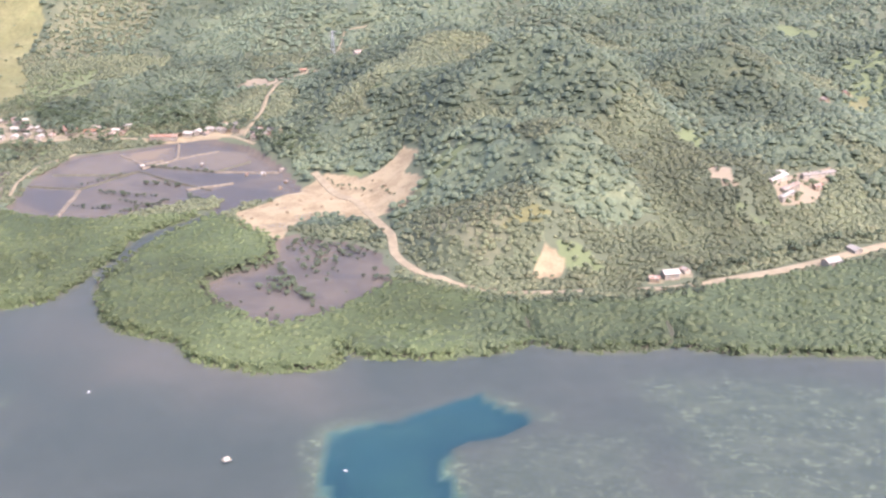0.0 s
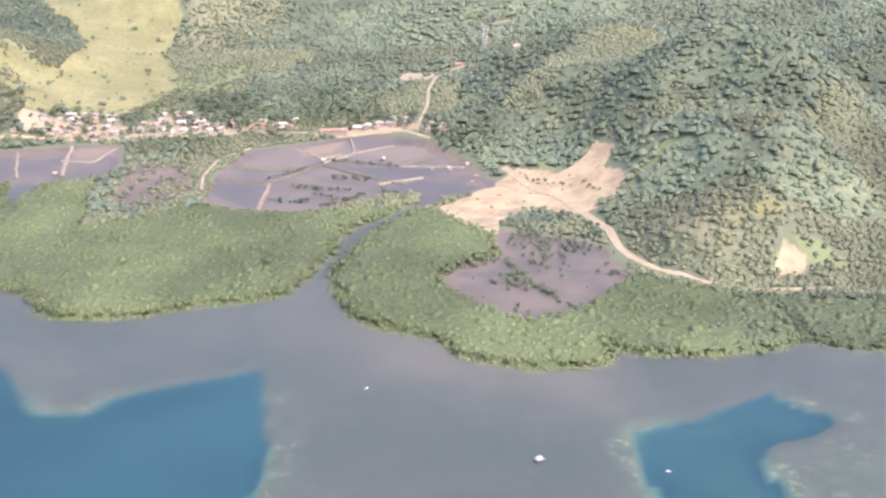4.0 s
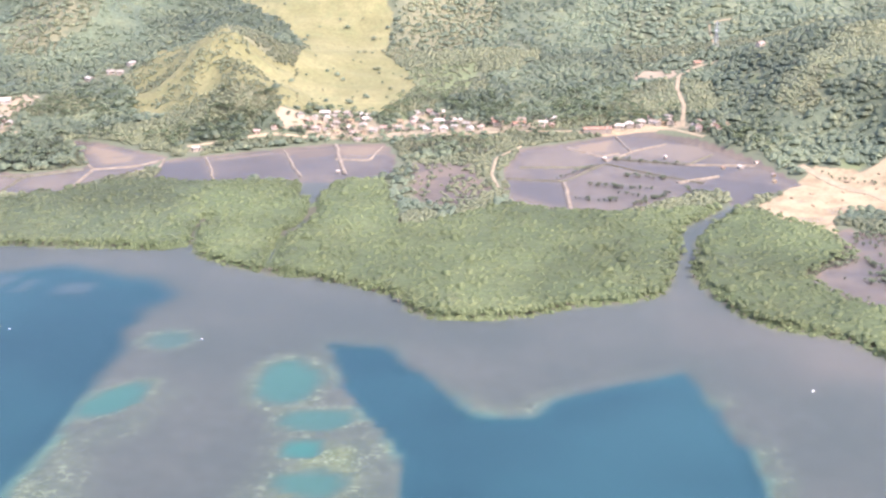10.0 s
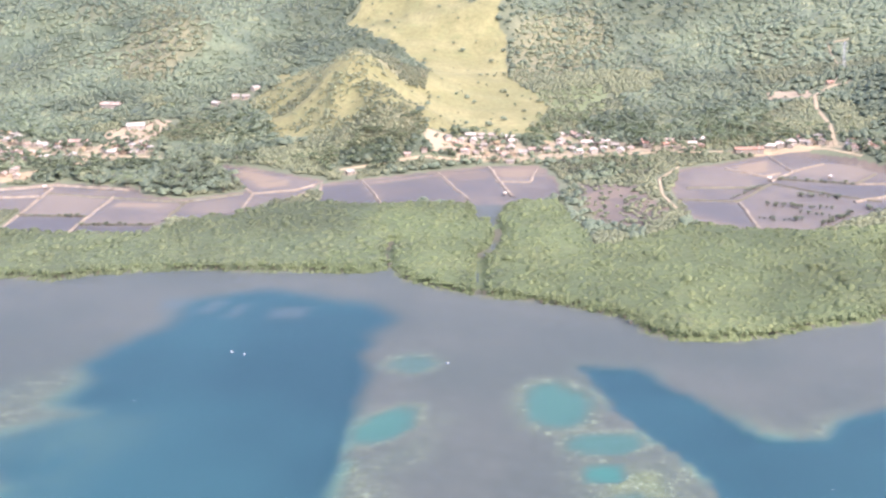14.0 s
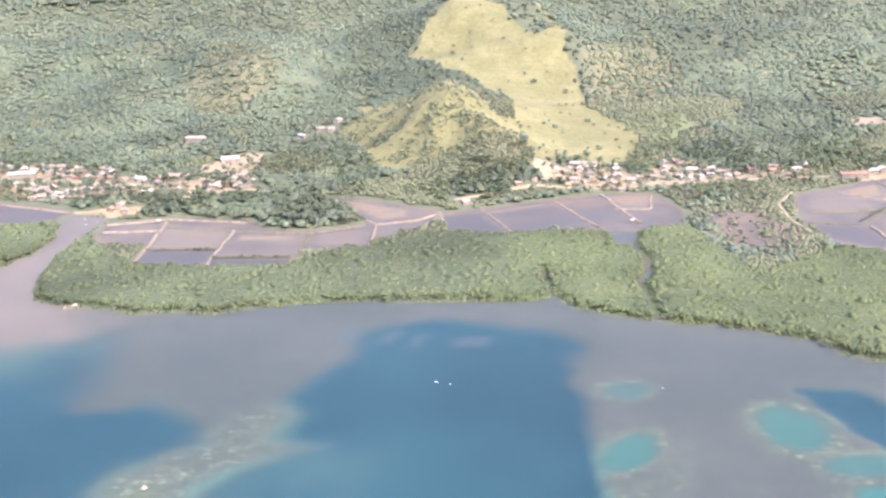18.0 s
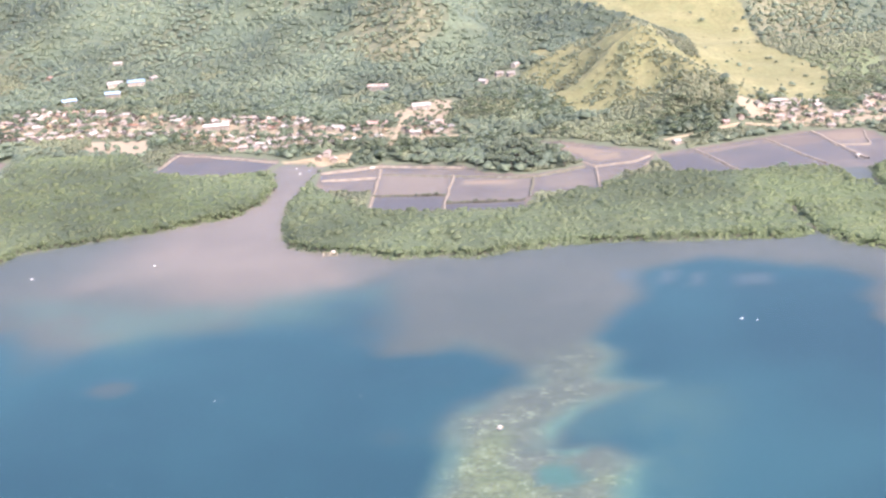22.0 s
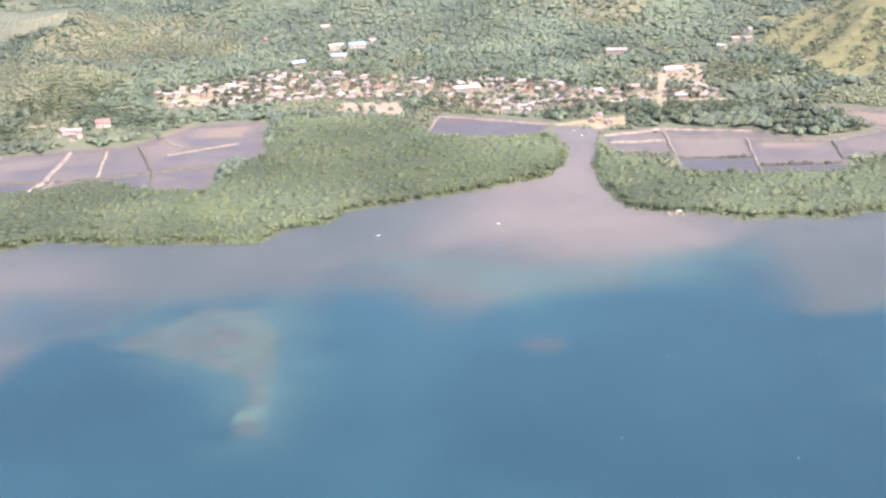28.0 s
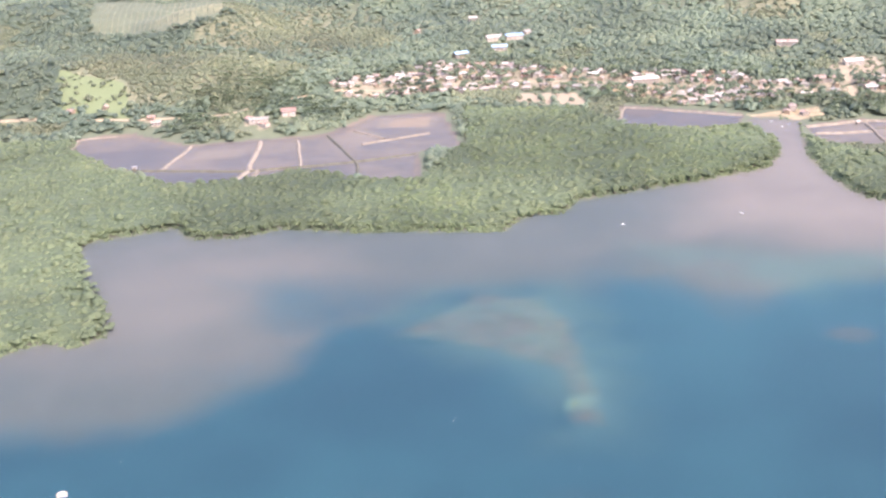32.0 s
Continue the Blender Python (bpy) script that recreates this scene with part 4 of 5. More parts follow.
block = (gx > -1800) & (gx < 560)
rows = (gy > 590) & (gy < 1210)
cx, cy = np.meshgrid(gx[block], gy[rows])
coast = blend_at(LANDD, cx, cy)
solid = (coast > -1.5) & (look_up(PONDD, cx + 0.01, cy + 0.01) < -3.5) & (cy < along(INNER, cx)) & (look_up(np.asarray(ZONES["land"][2]), cx + 0.01, cy + 0.01) < 0.3)
cz = np.minimum(level(cx, cy) + 2.5 + 1.2 * vnoise(cx, cy, 5, 91) + 1.6 * (fbm(cx, cy, 40, 17) - 0.5), -0.45 + 0.6 * np.maximum(coast + 0.8, 0))
ci = np.arange(cx.size).reshape(cx.shape)
full = solid[:-1, :-1] & solid[:-1, 1:] & solid[1:, 1:] & solid[1:, :-1]
cq = np.stack([ci[:-1, :-1], ci[:-1, 1:], ci[1:, 1:], ci[1:, :-1]], -1)[full]
grid_at = np.stack([cx, cy, cz], -1).reshape(-1, 3)


def deep_green(x, y):
    """True where the darker mangrove stands."""
    lie = np.interp(x, [-1500, -1350, -1010, -960, -640, -560, -40, 60], [0.8, 0.7, 0.45, 1.0, 0.85, 0.1, 0.05, 1.0])
    return lie + (fbm(x, y, 70, 29) - 0.5) * 1.1 + (vnoise(x * 3, y * 3, 5, 30) - 0.5) * 0.5 > 0.5


mid = grid_at[cq].mean(axis=1)
dusky = deep_green(mid[:, 0], mid[:, 1])
for sel, mat, label in ((~dusky, "mangrove", "closed bright green lower canopy of the mangrove belt"), (dusky, "mangrove_deep", "closed deep green lower canopy of the mangrove belt")):
    keep, q = np.unique(cq[sel], return_inverse=True)
    tagged(new("mangrove_canopy", mesh_from("mangrove_canopy", grid_at[keep], q.reshape(-1, 4), M[mat], True)), label, "mangrove canopy", kind="stuff")


def stand(name, pts, templates, radius, height, label):
    """Crowns of both kinds of mangrove, each kind one object."""
    dark = deep_green(pts[:, 0], pts[:, 1])
    for sel, mat, tone in ((~dark, "mangrove", "bright green"), (dark, "mangrove_deep", "deep green")):
        if sel.any():
            scatter(name, pts[sel], templates, radius, height, M[mat], tone + " " + label)


x, y = jitter_grid(-1760, 500, 610, 1200, 3.6)
ok = mangrove_at(x, y, 1.6)
x, y = x[ok], y[ok]
pts = np.stack([x, y, level(x, y) + 1.6 * (fbm(x, y, 40, 17) - 0.5)], -1)
MANGROVE = [crown(1, 0.5, 0.85, 0.7) for _ in range(20)]
BROAD = [crown(2, 0.6, 0.7, 0.75) for _ in range(12)]
stand("mangrove_forest", pts, MANGROVE, (0.9, 2.4), (1.5, 2.4), "mangrove belt standing in shallow water")
x, y = jitter_grid(-1760, 500, 610, 1200, 11.0)
ok = mangrove_at(x, y, 3.0) & (rng.uniform(0, 1, x.shape) < 0.3 + 0.7 * deep_green(x, y))
x, y = x[ok], y[ok]
stand("tall_mangrove", np.stack([x, y, level(x, y)], -1), BROAD, (2.2, 4.2), (1.4, 2.8), "broad mangrove crowns rising above the belt")

# low growth where the belt slopes down to the water
x, y = jitter_grid(-1760, 500, 600, 1130, 2.1)
shore, pond = blend_at(LANDD, x, y), blend_at(PONDD, x, y)
ok = (shore > -0.3) & (shore < 6) & (y < along(INNER, x)) & (pond < -1)
for line, half in CREEKS:
    ok &= off_line(line, x, y) > half + 1.6
x, y, shore = x[ok], y[ok], shore[ok]
stand("mangrove_fringe", np.stack([x, y, -0.95 + 0.55 * np.clip(shore + 0.6, 0, 6)], -1), MANGROVE, (1.0, 1.7), (-0.25, 0.15), "low mangrove growth sloping down to the water")
fringe = np.concatenate([resample(line, 5.0) for line in (SHORE_A[3:], SHORE_C, SHORE_D, SHORE_E[:6], SHORE_E[8:], SHORE_F[:22])])
fringe = fringe + rng.uniform(-2.2, 2.2, fringe.shape)
shore = blend_at(LANDD, fringe[:, 0], fringe[:, 1])
fringe, shore = fringe[(shore > -1) & (shore < 5)], shore[(shore > -1) & (shore < 5)]
stand("mangrove_edge", np.stack([fringe[:, 0], fringe[:, 1], -0.6 + 0.3 * np.clip(shore, 0, 5)], -1), BROAD, (1.6, 2.7), (-0.6, 0.1), "rounded mangrove crowns overhanging the water's edge")

# hill woods
CROWNS = [crown(2 + k % 2, 0.68, 0.68, 0.85) for k in range(24)]
CLUMPS = [crown(2, 0.66, 0.72, 0.82) for _ in range(16)]
FAR = [crown(1, 0.5, 0.95, 0.85) for _ in range(16)]
LOW = [crown(1, 0.5, 0.9, 0.8) for _ in range(12)]


def wooded(x, y):
    """How thickly trees stand, 0 to 1."""
    d = np.full(x.shape, 1.0)
    d *= 1 - 0.985 * np.clip((zone_at("land", 0, x, y) - 0.5) * 2.2, 0, 1)
    d *= 1 - 0.6 * zone_at("land", 1, x, y)
    d *= 1 - 0.6 * zone_at("more", 0, x, y)
    d *= 1 - np.clip(zone_at("land", 2, x, y) * 2, 0, 1)
    d *= 1 - 0.8 * np.clip(zone_at("more", 3, x, y) * 1.8, 0, 1)
    d *= 0.6 + 0.4 * step(0.33, 0.45, fbm(x, y, 55, 21))
    d = d * (1 - 0.85 * step(-10, 10, signed(SCRUB[-1], x, y)))
    d = np.where((look_up(LANDD, x, y) < 6) | (look_up(PONDD, x, y) > -4), 0, d)
    d = np.where(signed(FIELD, x, y) > -5, 0, d)
    for px, py in HOMES:
        d = np.where(np.hypot(x - px, (y - py + 5) * 0.75) < 9, 0, d)
    for name, (line, width) in ROADS.items():
        gap = np.where((vnoise(x, y, 38, 81) > 0.55) & (name in ("coastal", "east", "coast", "ridge")), -1.6, 2.6)
        d = np.where(off_line(line, x, y) - width / 2 < gap, 0, d)
    return d


def bushy_at(x, y):
    return (fbm(x, y, 90, 61) + 0.25 * zone_at("more", 0, x, y) + 0.12 * (y < along(BACK, x) + 15) - 0.5 * inside(TALLS, x, y) + 0.13 * ((x > -30) & (x < 340) & (y < 985))) > 0.6


def canopy(name, chosen, low, relief, mat, label):
    """A closed, bumpy layer of leaves over the chosen cells."""
    z = level(wx, wy) + low + relief * vnoise(wx, wy, 9, 93) + 0.6 * relief * (fbm(wx, wy, 30, 19) - 0.4)
    px, py = wx + (vnoise(wx * 9, wy * 9, 7, 95) - 0.5) * 3, wy + (vnoise(wx * 9, wy * 9, 7, 96) - 0.5) * 3
    at = np.arange(wx.size).reshape(wx.shape)
    cells = chosen[:-1, :-1] & chosen[:-1, 1:] & chosen[1:, 1:] & chosen[1:, :-1]
    q = np.stack([at[:-1, :-1], at[:-1, 1:], at[1:, 1:], at[1:, :-1]], -1)[cells]
    used_at, q = np.unique(q, return_inverse=True)
    tagged(new(name, mesh_from(name, np.stack([px, py, z], -1).reshape(-1, 3)[used_at], q.reshape(-1, 4), mat, True)), label, name.replace("_", " "), kind="stuff")


wx, wy = np.meshgrid(gx[(gx > -1900) & (gx < 640)], gy[(gy > 770) & (gy < 1800)])
shady = (wooded(wx, wy) > 0.52) & (wy > along(INNER, wx) + 3) & (signed(SCRUB[-1], wx, wy) < -8)
bushes_here = bushy_at(wx, wy)
canopy("forest_canopy", shady & ~bushes_here, 0.45, 1.5, M["forest"], "closed green lower canopy of the hill forest")
canopy("scrub_canopy", shady & bushes_here & (wy < 1480), 0.15, 0.9, M["bush"], "low tangled yellow-green scrub on drier slopes")
x, y = jitter_grid(-1800, 540, 770, 1460, 5.3)
ok = (y > along(INNER, x)) & (rng.uniform(0, 1, x.shape) < wooded(x, y))
x, y = x[ok], y[ok]
pts = np.stack([x, y, level(x, y)], -1)
bushy = bushy_at(x, y)
big = rng.uniform(0, 1, x.shape) < 0.18 + 0.6 * inside(TALLS, x, y)
scatter("hill_woods", pts[~bushy & ~big & (x > -420)], CROWNS, (2.0, 3.6), (-0.4, 1.5), M["forest"], "dense dark green tropical forest covering the hill slopes")
scatter("hill_woods", pts[~bushy & ~big & (x <= -420)], CROWNS, (2.0, 3.6), (-0.4, 1.5), M["forest"], "green tropical trees covering slopes behind the villages")
scatter("tall_woods", pts[~bushy & big], CROWNS, (3.2, 4.9), (0.2, 2.4), M["forest"], "taller dark green forest trees standing above the canopy")
scatter("scrub", pts[bushy], CLUMPS, (1.5, 3.0), (-0.3, 0.9), M["bush"], "yellow-green scrub and bushes on drier slopes")
x, y = jitter_grid(-1750, 520, 770, 1460, 4.2)
ok = (y > along(INNER, x)) & bushy_at(x, y) & (rng.uniform(0, 1, x.shape) < wooded(x, y))
x, y = x[ok], y[ok]
scatter("undergrowth", np.stack([x, y, level(x, y)], -1), LOW, (1.2, 2.5), (-0.2, 0.8), M["bush"], "thick yellow-green undergrowth between the trees on drier slopes")
x, y = jitter_grid(-1750, 480, 800, 1460, 4.2)
ok = (y > along(INNER, x)) & (rng.uniform(0, 1, x.shape) < 0.8 * zone_at("more", 0, x, y)) & (wooded(x, y) > 0.05) & (zone_at("land", 1, x, y) < 0.45) & ((signed(SCRUB[-1], x, y) < 0) | (rng.uniform(0, 1, x.shape) < 0.3)) & (rng.uniform(0, 1, x.shape) < 1.25 - zone_at("land", 0, x, y))
x, y = x[ok], y[ok]
scatter("bushes", np.stack([x, y, level(x, y)], -1), LOW, (0.9, 2.6), (-0.3, 0.4), M["bush"], "low yellow-green bushes on open dry slopes")
x, y = jitter_grid(-1700, 480, 1460, 1780, 6.0)
ok = (rng.uniform(0, 1, x.shape) < 0.8 * zone_at("more", 0, x, y)) & (signed(FIELD, x, y) < -5) & (rng.uniform(0, 1, x.shape) < 1.1 - zone_at("land", 0, x, y))
x, y = x[ok], y[ok]
scatter("bushes", np.stack([x, y, level(x, y)], -1), LOW, (1.6, 3.2), (-0.3, 0.5), M["bush"], "low yellow-green bushes on the upper slopes")
x, y = jitter_grid(-1950, 700, 1460, 1960, 7.5)
ok = rng.uniform(0, 1, x.shape) < wooded(x, y)
x, y = x[ok], y[ok]
scatter("distant_woods", np.stack([x, y, level(x, y)], -1), FAR, (2.0, 4.0), (-0.6, 1.2), M["forest"], "distant green forest on the back slopes")
x, y = jitter_grid(-1500, 300, 1950, 2480, 12.0)
scatter("distant_woods", np.stack([x, y, level(x, y)], -1), FAR, (4.5, 8.0), (-0.5, 2.0), M["forest"], "far green forest on the last ridge")

# bush and grass mosaic of the knoll
x, y = jitter_grid(-775, -560, 1170, 1410, 3.3)
ok = (signed(KNOLL, x, y) > -4) & (rng.uniform(0, 1, x.shape) < np.where(y < 1215, 0.75, 0.06 + 0.5 * step(0.54, 0.42, fbm(x, y, 14, 57) + 0.05 * spur(x, y)[1])))
x, y = x[ok], y[ok]
tall = rng.uniform(0, 1, x.shape) < 0.1
scatter("knoll_bushes", np.stack([x, y, level(x, y)], -1)[~tall], LOW, (0.9, 2.0), (-0.3, 0.4), M["bush"], "yellow-green bushes dotted over the grassy knoll")
scatter("knoll_bushes", np.stack([x, y, level(x, y)], -1)[tall], CLUMPS, (1.2, 2.6), (-0.2, 0.6), M["shade"], "dark green bushes in the gullies of the knoll")

STARS = []
for _ in range(8):
    v, f = [], []
    for k in range(8):
        a, w, droop = k * math.tau / 8 + rng.uniform(-0.25, 0.25), rng.uniform(0.13, 0.2), rng.uniform(-0.35, 0.25)
        c, n = math.cos(a), math.sin(a)
        v += [(0.05 * c, 0.05 * n, 0.2), (0.55 * c - w * n, 0.55 * n + w * c, 0.34), (1.05 * c, 1.05 * n, droop), (0.55 * c + w * n, 0.55 * n - w * c, 0.34)]
        f += [(4 * k, 4 * k + 2, 4 * k + 1), (4 * k, 4 * k + 3, 4 * k + 2)]
    m = len(v)
    v += [(0.05 * math.cos(k * math.tau / 3), 0.05 * math.sin(k * math.tau / 3), z) for z in (-2.6, 0.2) for k in range(3)]
    f += [t for k in range(3) for t in ((m + k, m + (k + 1) % 3, m + 3 + k), (m + (k + 1) % 3, m + 3 + (k + 1) % 3, m + 3 + k))]
    STARS.append((np.array(v), np.array(f)))
x, y = jitter_grid(-1480, -120, 1060, 1420, 7.0)
away = y - along(BACK, x)
ok = (away > 4) & (rng.uniform(0, 1, x.shape) < 0.75 * step(0.42, 0.55, fbm(x, y, 70, 41)) * step(190, 60, away) * step(0.25, 0.5, wooded(x, y)))
ok |= inside(TALLS, x, y) & (rng.uniform(0, 1, x.shape) < 0.5) & (look_up(PONDD, x, y) < -6) & (away > 4)
x, y = x[ok], y[ok]
scatter("palm_grove", np.stack([x, y, level(x, y)], -1), STARS, (3.0, 4.2), (5.6, 8.0), M["palm"], "pale green coconut palms standing thickly behind the ponds")


# ---- single trees ----
def branching(bm, height, radius, forks, reach, seed):
    """A tapered trunk with limbs."""
    r = random.Random(seed)

    def limb(a, b, r0, r1, n=5):
        d = (Vector(b) - Vector(a)).normalized()
        u = d.orthogonal().normalized()
        w = d.cross(u)
        rows = [[bm.verts.new(Vector(p) + (u * math.cos(k * math.tau / n) + w * math.sin(k * math.tau / n)) * q) for k in range(n)] for p, q in ((a, r0), (b, r1))]
        for k in range(n):
            bm.faces.new((rows[0][k], rows[0][(k + 1) % n], rows[1][(k + 1) % n], rows[1][k]))
        bm.faces.new(rows[1])

    lean = (r.uniform(-0.3, 0.3), r.uniform(-0.3, 0.3))
    top = (lean[0], lean[1], height)
    limb((0, 0, -0.8), top, radius, radius * 0.6, 6)
    for k in range(forks):
        a = k * math.tau / forks + r.uniform(-0.4, 0.4)
        limb(top, (top[0] + reach * math.cos(a), top[1] + reach * math.sin(a), height + reach * r.uniform(0.5, 0.9)), radius * 0.5, radius * 0.15, 4)


def tree_kind(name, mat, trunk, radius, seed, lumps, label, category, roots=False):
    root = tagged(new(name), label, category)
    bm = bmesh.new()
    branching(bm, trunk, radius * 0.07, 4, radius * 0.55, seed)
    if roots:
        for k in range(6):
            a = k * math.tau / 6
            branching_root(bm, a, radius)
    part("trunk", bm, M["bark"], root)
    vs, fs = [], []
    for k in range(lumps):
        tv, tf = crown(2, 0.6, 0.6, 0.9)
        a, q = rng.uniform(0, math.tau), radius * 0.72 * math.sqrt(rng.uniform(0, 1))
        s = radius * rng.uniform(0.34, 0.5)
        vs.append(tv * s + (q * math.cos(a), q * math.sin(a), trunk + radius * (0.35 + 0.55 * rng.uniform(0, 1) * (1 - q / radius))))
        fs.append(tf + sum(len(v) for v in vs[:-1]))
    ob = new("crown", mesh_from("crown", np.concatenate(vs), np.concatenate(fs), mat))
    ob.parent = root
    return root


def branching_root(bm, a, radius):
    """One arching stilt root."""
    c, s = math.cos(a), math.sin(a)
    pts = [(0.1 * c, 0.1 * s, 1.3), (radius * 0.25 * c, radius * 0.25 * s, 0.9), (radius * 0.4 * c, radius * 0.4 * s, -0.8)]
    for p, q in zip(pts, pts[1:]):
        w = 0.07
        vs = [bm.verts.new((v[0] + dx * -s * w, v[1] + dx * c * w, v[2] + dz * w)) for v in (p, q) for dx, dz in ((-1, -1), (1, -1), (0, 1))]
        for k in range(3):
            bm.faces.new((vs[k], vs[(k + 1) % 3], vs[3 + (k + 1) % 3], vs[3 + k]))


def palm_kind(seed, height):
    r = random.Random(seed)
    root = tagged(new("coconut_palm"), "tall coconut palm with arching green fronds among houses", "palm tree")
    bm = bmesh.new()
    rows = []
    bend = r.uniform(0.5, 1.6)
    for k in range(6):
        s = k / 5
        rows.append([bm.verts.new((bend * s * s + (0.22 - 0.1 * s) * math.cos(j * math.tau / 6), (0.22 - 0.1 * s) * math.sin(j * math.tau / 6), height * s - 0.6 * (k == 0))) for j in range(6)])
    for p, q in zip(rows, rows[1:]):
        for j in range(6):
            bm.faces.new((p[j], p[(j + 1) % 6], q[(j + 1) % 6], q[j]))
    part("trunk", bm, M["bark"], root)
    bm = bmesh.new()
    for k in range(13):
        a, up, ln = k * 2.4 + r.uniform(-0.2, 0.2), r.uniform(-0.1, 0.9), r.uniform(2.8, 3.8)
        last = None
        for j in range(5):
            s = j / 4
            d = ln * s
            z = height + up * d - 0.28 * d * d * (0.6 + 0.4 * up)
            w = 0.62 * math.sin(math.pi * (0.12 + 0.8 * s))
            c, n = math.cos(a), math.sin(a)
            row = [bm.verts.new((bend + d * c + e * -n * w, d * n + e * c * w, z - abs(e) * w * 0.6)) for e in (-1, 0, 1)]
            if last:
                bm.faces.new((last[0], row[0], row[1], last[1]))
                bm.faces.new((last[1], row[1], row[2], last[2]))
            last = row
    part("crown", bm, M["palm"], root)
    return root


def plant(kinds, spots, group, sizes=(0.8, 1.2), seed=1):
    r = random.Random(seed)
    for k, (px, py) in enumerate(spots):
        m = pose(px, py, float(level(px, py)), 0, 0, r.uniform(0, 360))
        s = r.uniform(*sizes)
        if k < len(kinds):
            ob = kinds[k]
            ob.matrix_basis = m
        else:
            ob = copy_thing(kinds[k % len(kinds)], m)
        ob.scale = (s, s, s * r.uniform(0.9, 1.1))
        tagged(ob, group=group)


def spots_in(poly, n, gap, seed, test=None):
    r = random.Random(seed)
    xs, ys = [p[0] for p in poly], [p[1] for p in poly]
    got, tries = [], 0
    while len(got) < n and tries < n * 60:
        tries += 1
        p = (r.uniform(min(xs), max(xs)), r.uniform(min(ys), max(ys)))
        if inside(poly, np.array(p[0]), np.array(p[1])) and all(math.hypot(p[0] - q[0], p[1] - q[1]) > gap for q in got) and (test is None or test(*p)):
            got.append(p)
    return got


# mangrove trees along the water's edge
edge = []
for line in (SHORE_A[4:], SHORE_B[:3], SHORE_C, SHORE_D, SHORE_E[8:], SHORE_F[:16]):
    edge += [tuple(p) for p in resample(line, 9.0)]
r = random.Random(5)
edge = [(px + r.uniform(-2, 2), py + r.uniform(0.5, 5)) for px, py in edge]
edge = [p for p in edge if float(level(*p)) > -0.75][:235]
plant([tree_kind("mangrove_tree", M["mangrove"], 1.2, 2.8, k, 8, "rounded bright green mangrove tree at the water's edge", "mangrove tree", True) for k in range(5)], edge, "mangrove trees along the shore", (0.75, 1.25), 3)
# bushes in the flooded ponds
r = random.Random(23)
hedge = resample([(-119, 847), (-106, 815), (-90, 780), (-78, 757)], 2.6)
wet_spots = [(px + r.uniform(-2.5, 2.5), py + r.uniform(-2.5, 2.5)) for px, py in hedge]
wet_spots += [(r.gauss(-112, 8), r.gauss(806, 9)) for _ in range(26)] + [(r.gauss(-84, 13), r.gauss(843, 12)) for _ in range(24)]
wet_spots += [(px + r.uniform(-2, 2), py + r.uniform(-2, 2)) for px, py in resample([(-160, 815), (-121, 846)], 4.0)]
wet_spots += spots_in(PONDS["a"], 22, 8, 8)
for line in ([(-305, 985), (-275, 978)], [(-290, 1020), (-245, 1012)], [(-262, 968), (-228, 1000)], [(-215, 1012), (-195, 985)], [(-225, 1040), (-262, 1052)]):
    wet_spots += [(px + r.uniform(-3, 3), py + r.uniform(-3, 3)) for px, py in resample(line, 3.2)]
wet_spots += spots_in([(-116, 892), (-95, 912), (-60, 935), (-45, 915), (-46, 862), (-75, 862), (-110, 872)], 95, 4, 10)
for line in ([(-318, 1040), (-280, 1082)], [(-262, 1100), (-206, 1082)], [(-899, 1008), (-843, 1004)], [(-840, 981), (-782, 979)], [(-270, 1000), (-240, 985)]):
    wet_spots += [(px + r.uniform(-1, 1), py + r.uniform(-1, 1)) for px, py in resample(line, 5.5)]
brown = spots_in([(-445, 1090), (-390, 1085), (-370, 1010), (-400, 955), (-437, 980)], 24, 8, 19)
wet_spots += brown
plant([tree_kind("mangrove_bush", M["shade"], 0.5, 2.2, 30 + k, 8, "dark green mangrove bush standing in a flooded pond", "bush", True) for k in range(4)], wet_spots, "bushes in the flooded ponds", (0.5, 1.35), 4)
# bushes standing in the cuts of the quarry
cuts = [(px + r.uniform(-3, 3), py + r.uniform(-3, 3)) for line in ([(-98, 1040), (-76, 1016), (-60, 1004)], [(-52, 1000), (-38, 978)], [(-70, 1046), (-40, 1060)]) for px, py in resample(line, 4.0)]
plant([tree_kind("quarry_bush", M["shade"], 0.4, 1.6, 50 + k, 6, "small dusty green bush growing in the sand quarry", "bush") for k in range(3)], cuts, "bushes in the quarry", (0.6, 1.3), 11)
# trees and palms by the houses
green = [p for poly, n in VILLAGES for p in spots_in(poly, int(n * 1.05), 6, n, lambda a, b: float(road_clear(np.array([a]), np.array([b]))[0]) > 4)]
plant([tree_kind("shade_tree", M["shade"], 3.0, 4.2, 60 + k, 10, "leafy dark green tree standing between village houses", "tree") for k in range(4)], green, "trees among the houses", (0.7, 1.2), 6)
r = random.Random(41)
verge = [(px + r.uniform(-5, 5), py + r.uniform(-7, 2)) for line in ([(-45, 820), (-15, 798), (30, 771), (60, 766), (130, 770), (180, 786)], [(182, 822), (240, 848), (290, 876), (330, 894)]) for px, py in resample(line, 4.0)]
verge = [p for p in verge if float(road_clear(np.array([p[0]]), np.array([p[1]]))[0]) > 2.5 and math.hypot(p[0] - 160, p[1] - 808) > 16]
plant([tree_kind("roadside_tree", M["shade"], 1.8, 4.0, 75 + k, 9, "dark green leafy tree beside the coastal road", "tree") for k in range(3)], verge, "trees along the coastal road", (0.6, 1.05), 9)
wood = spots_in([(-805, 1130), (-775, 1150), (-752, 1110), (-738, 1075), (-742, 1052), (-772, 1048), (-812, 1062)], 46, 4.5, 18, lambda a, b: float(look_up(PONDD, np.array(a), np.array(b))) < -6)
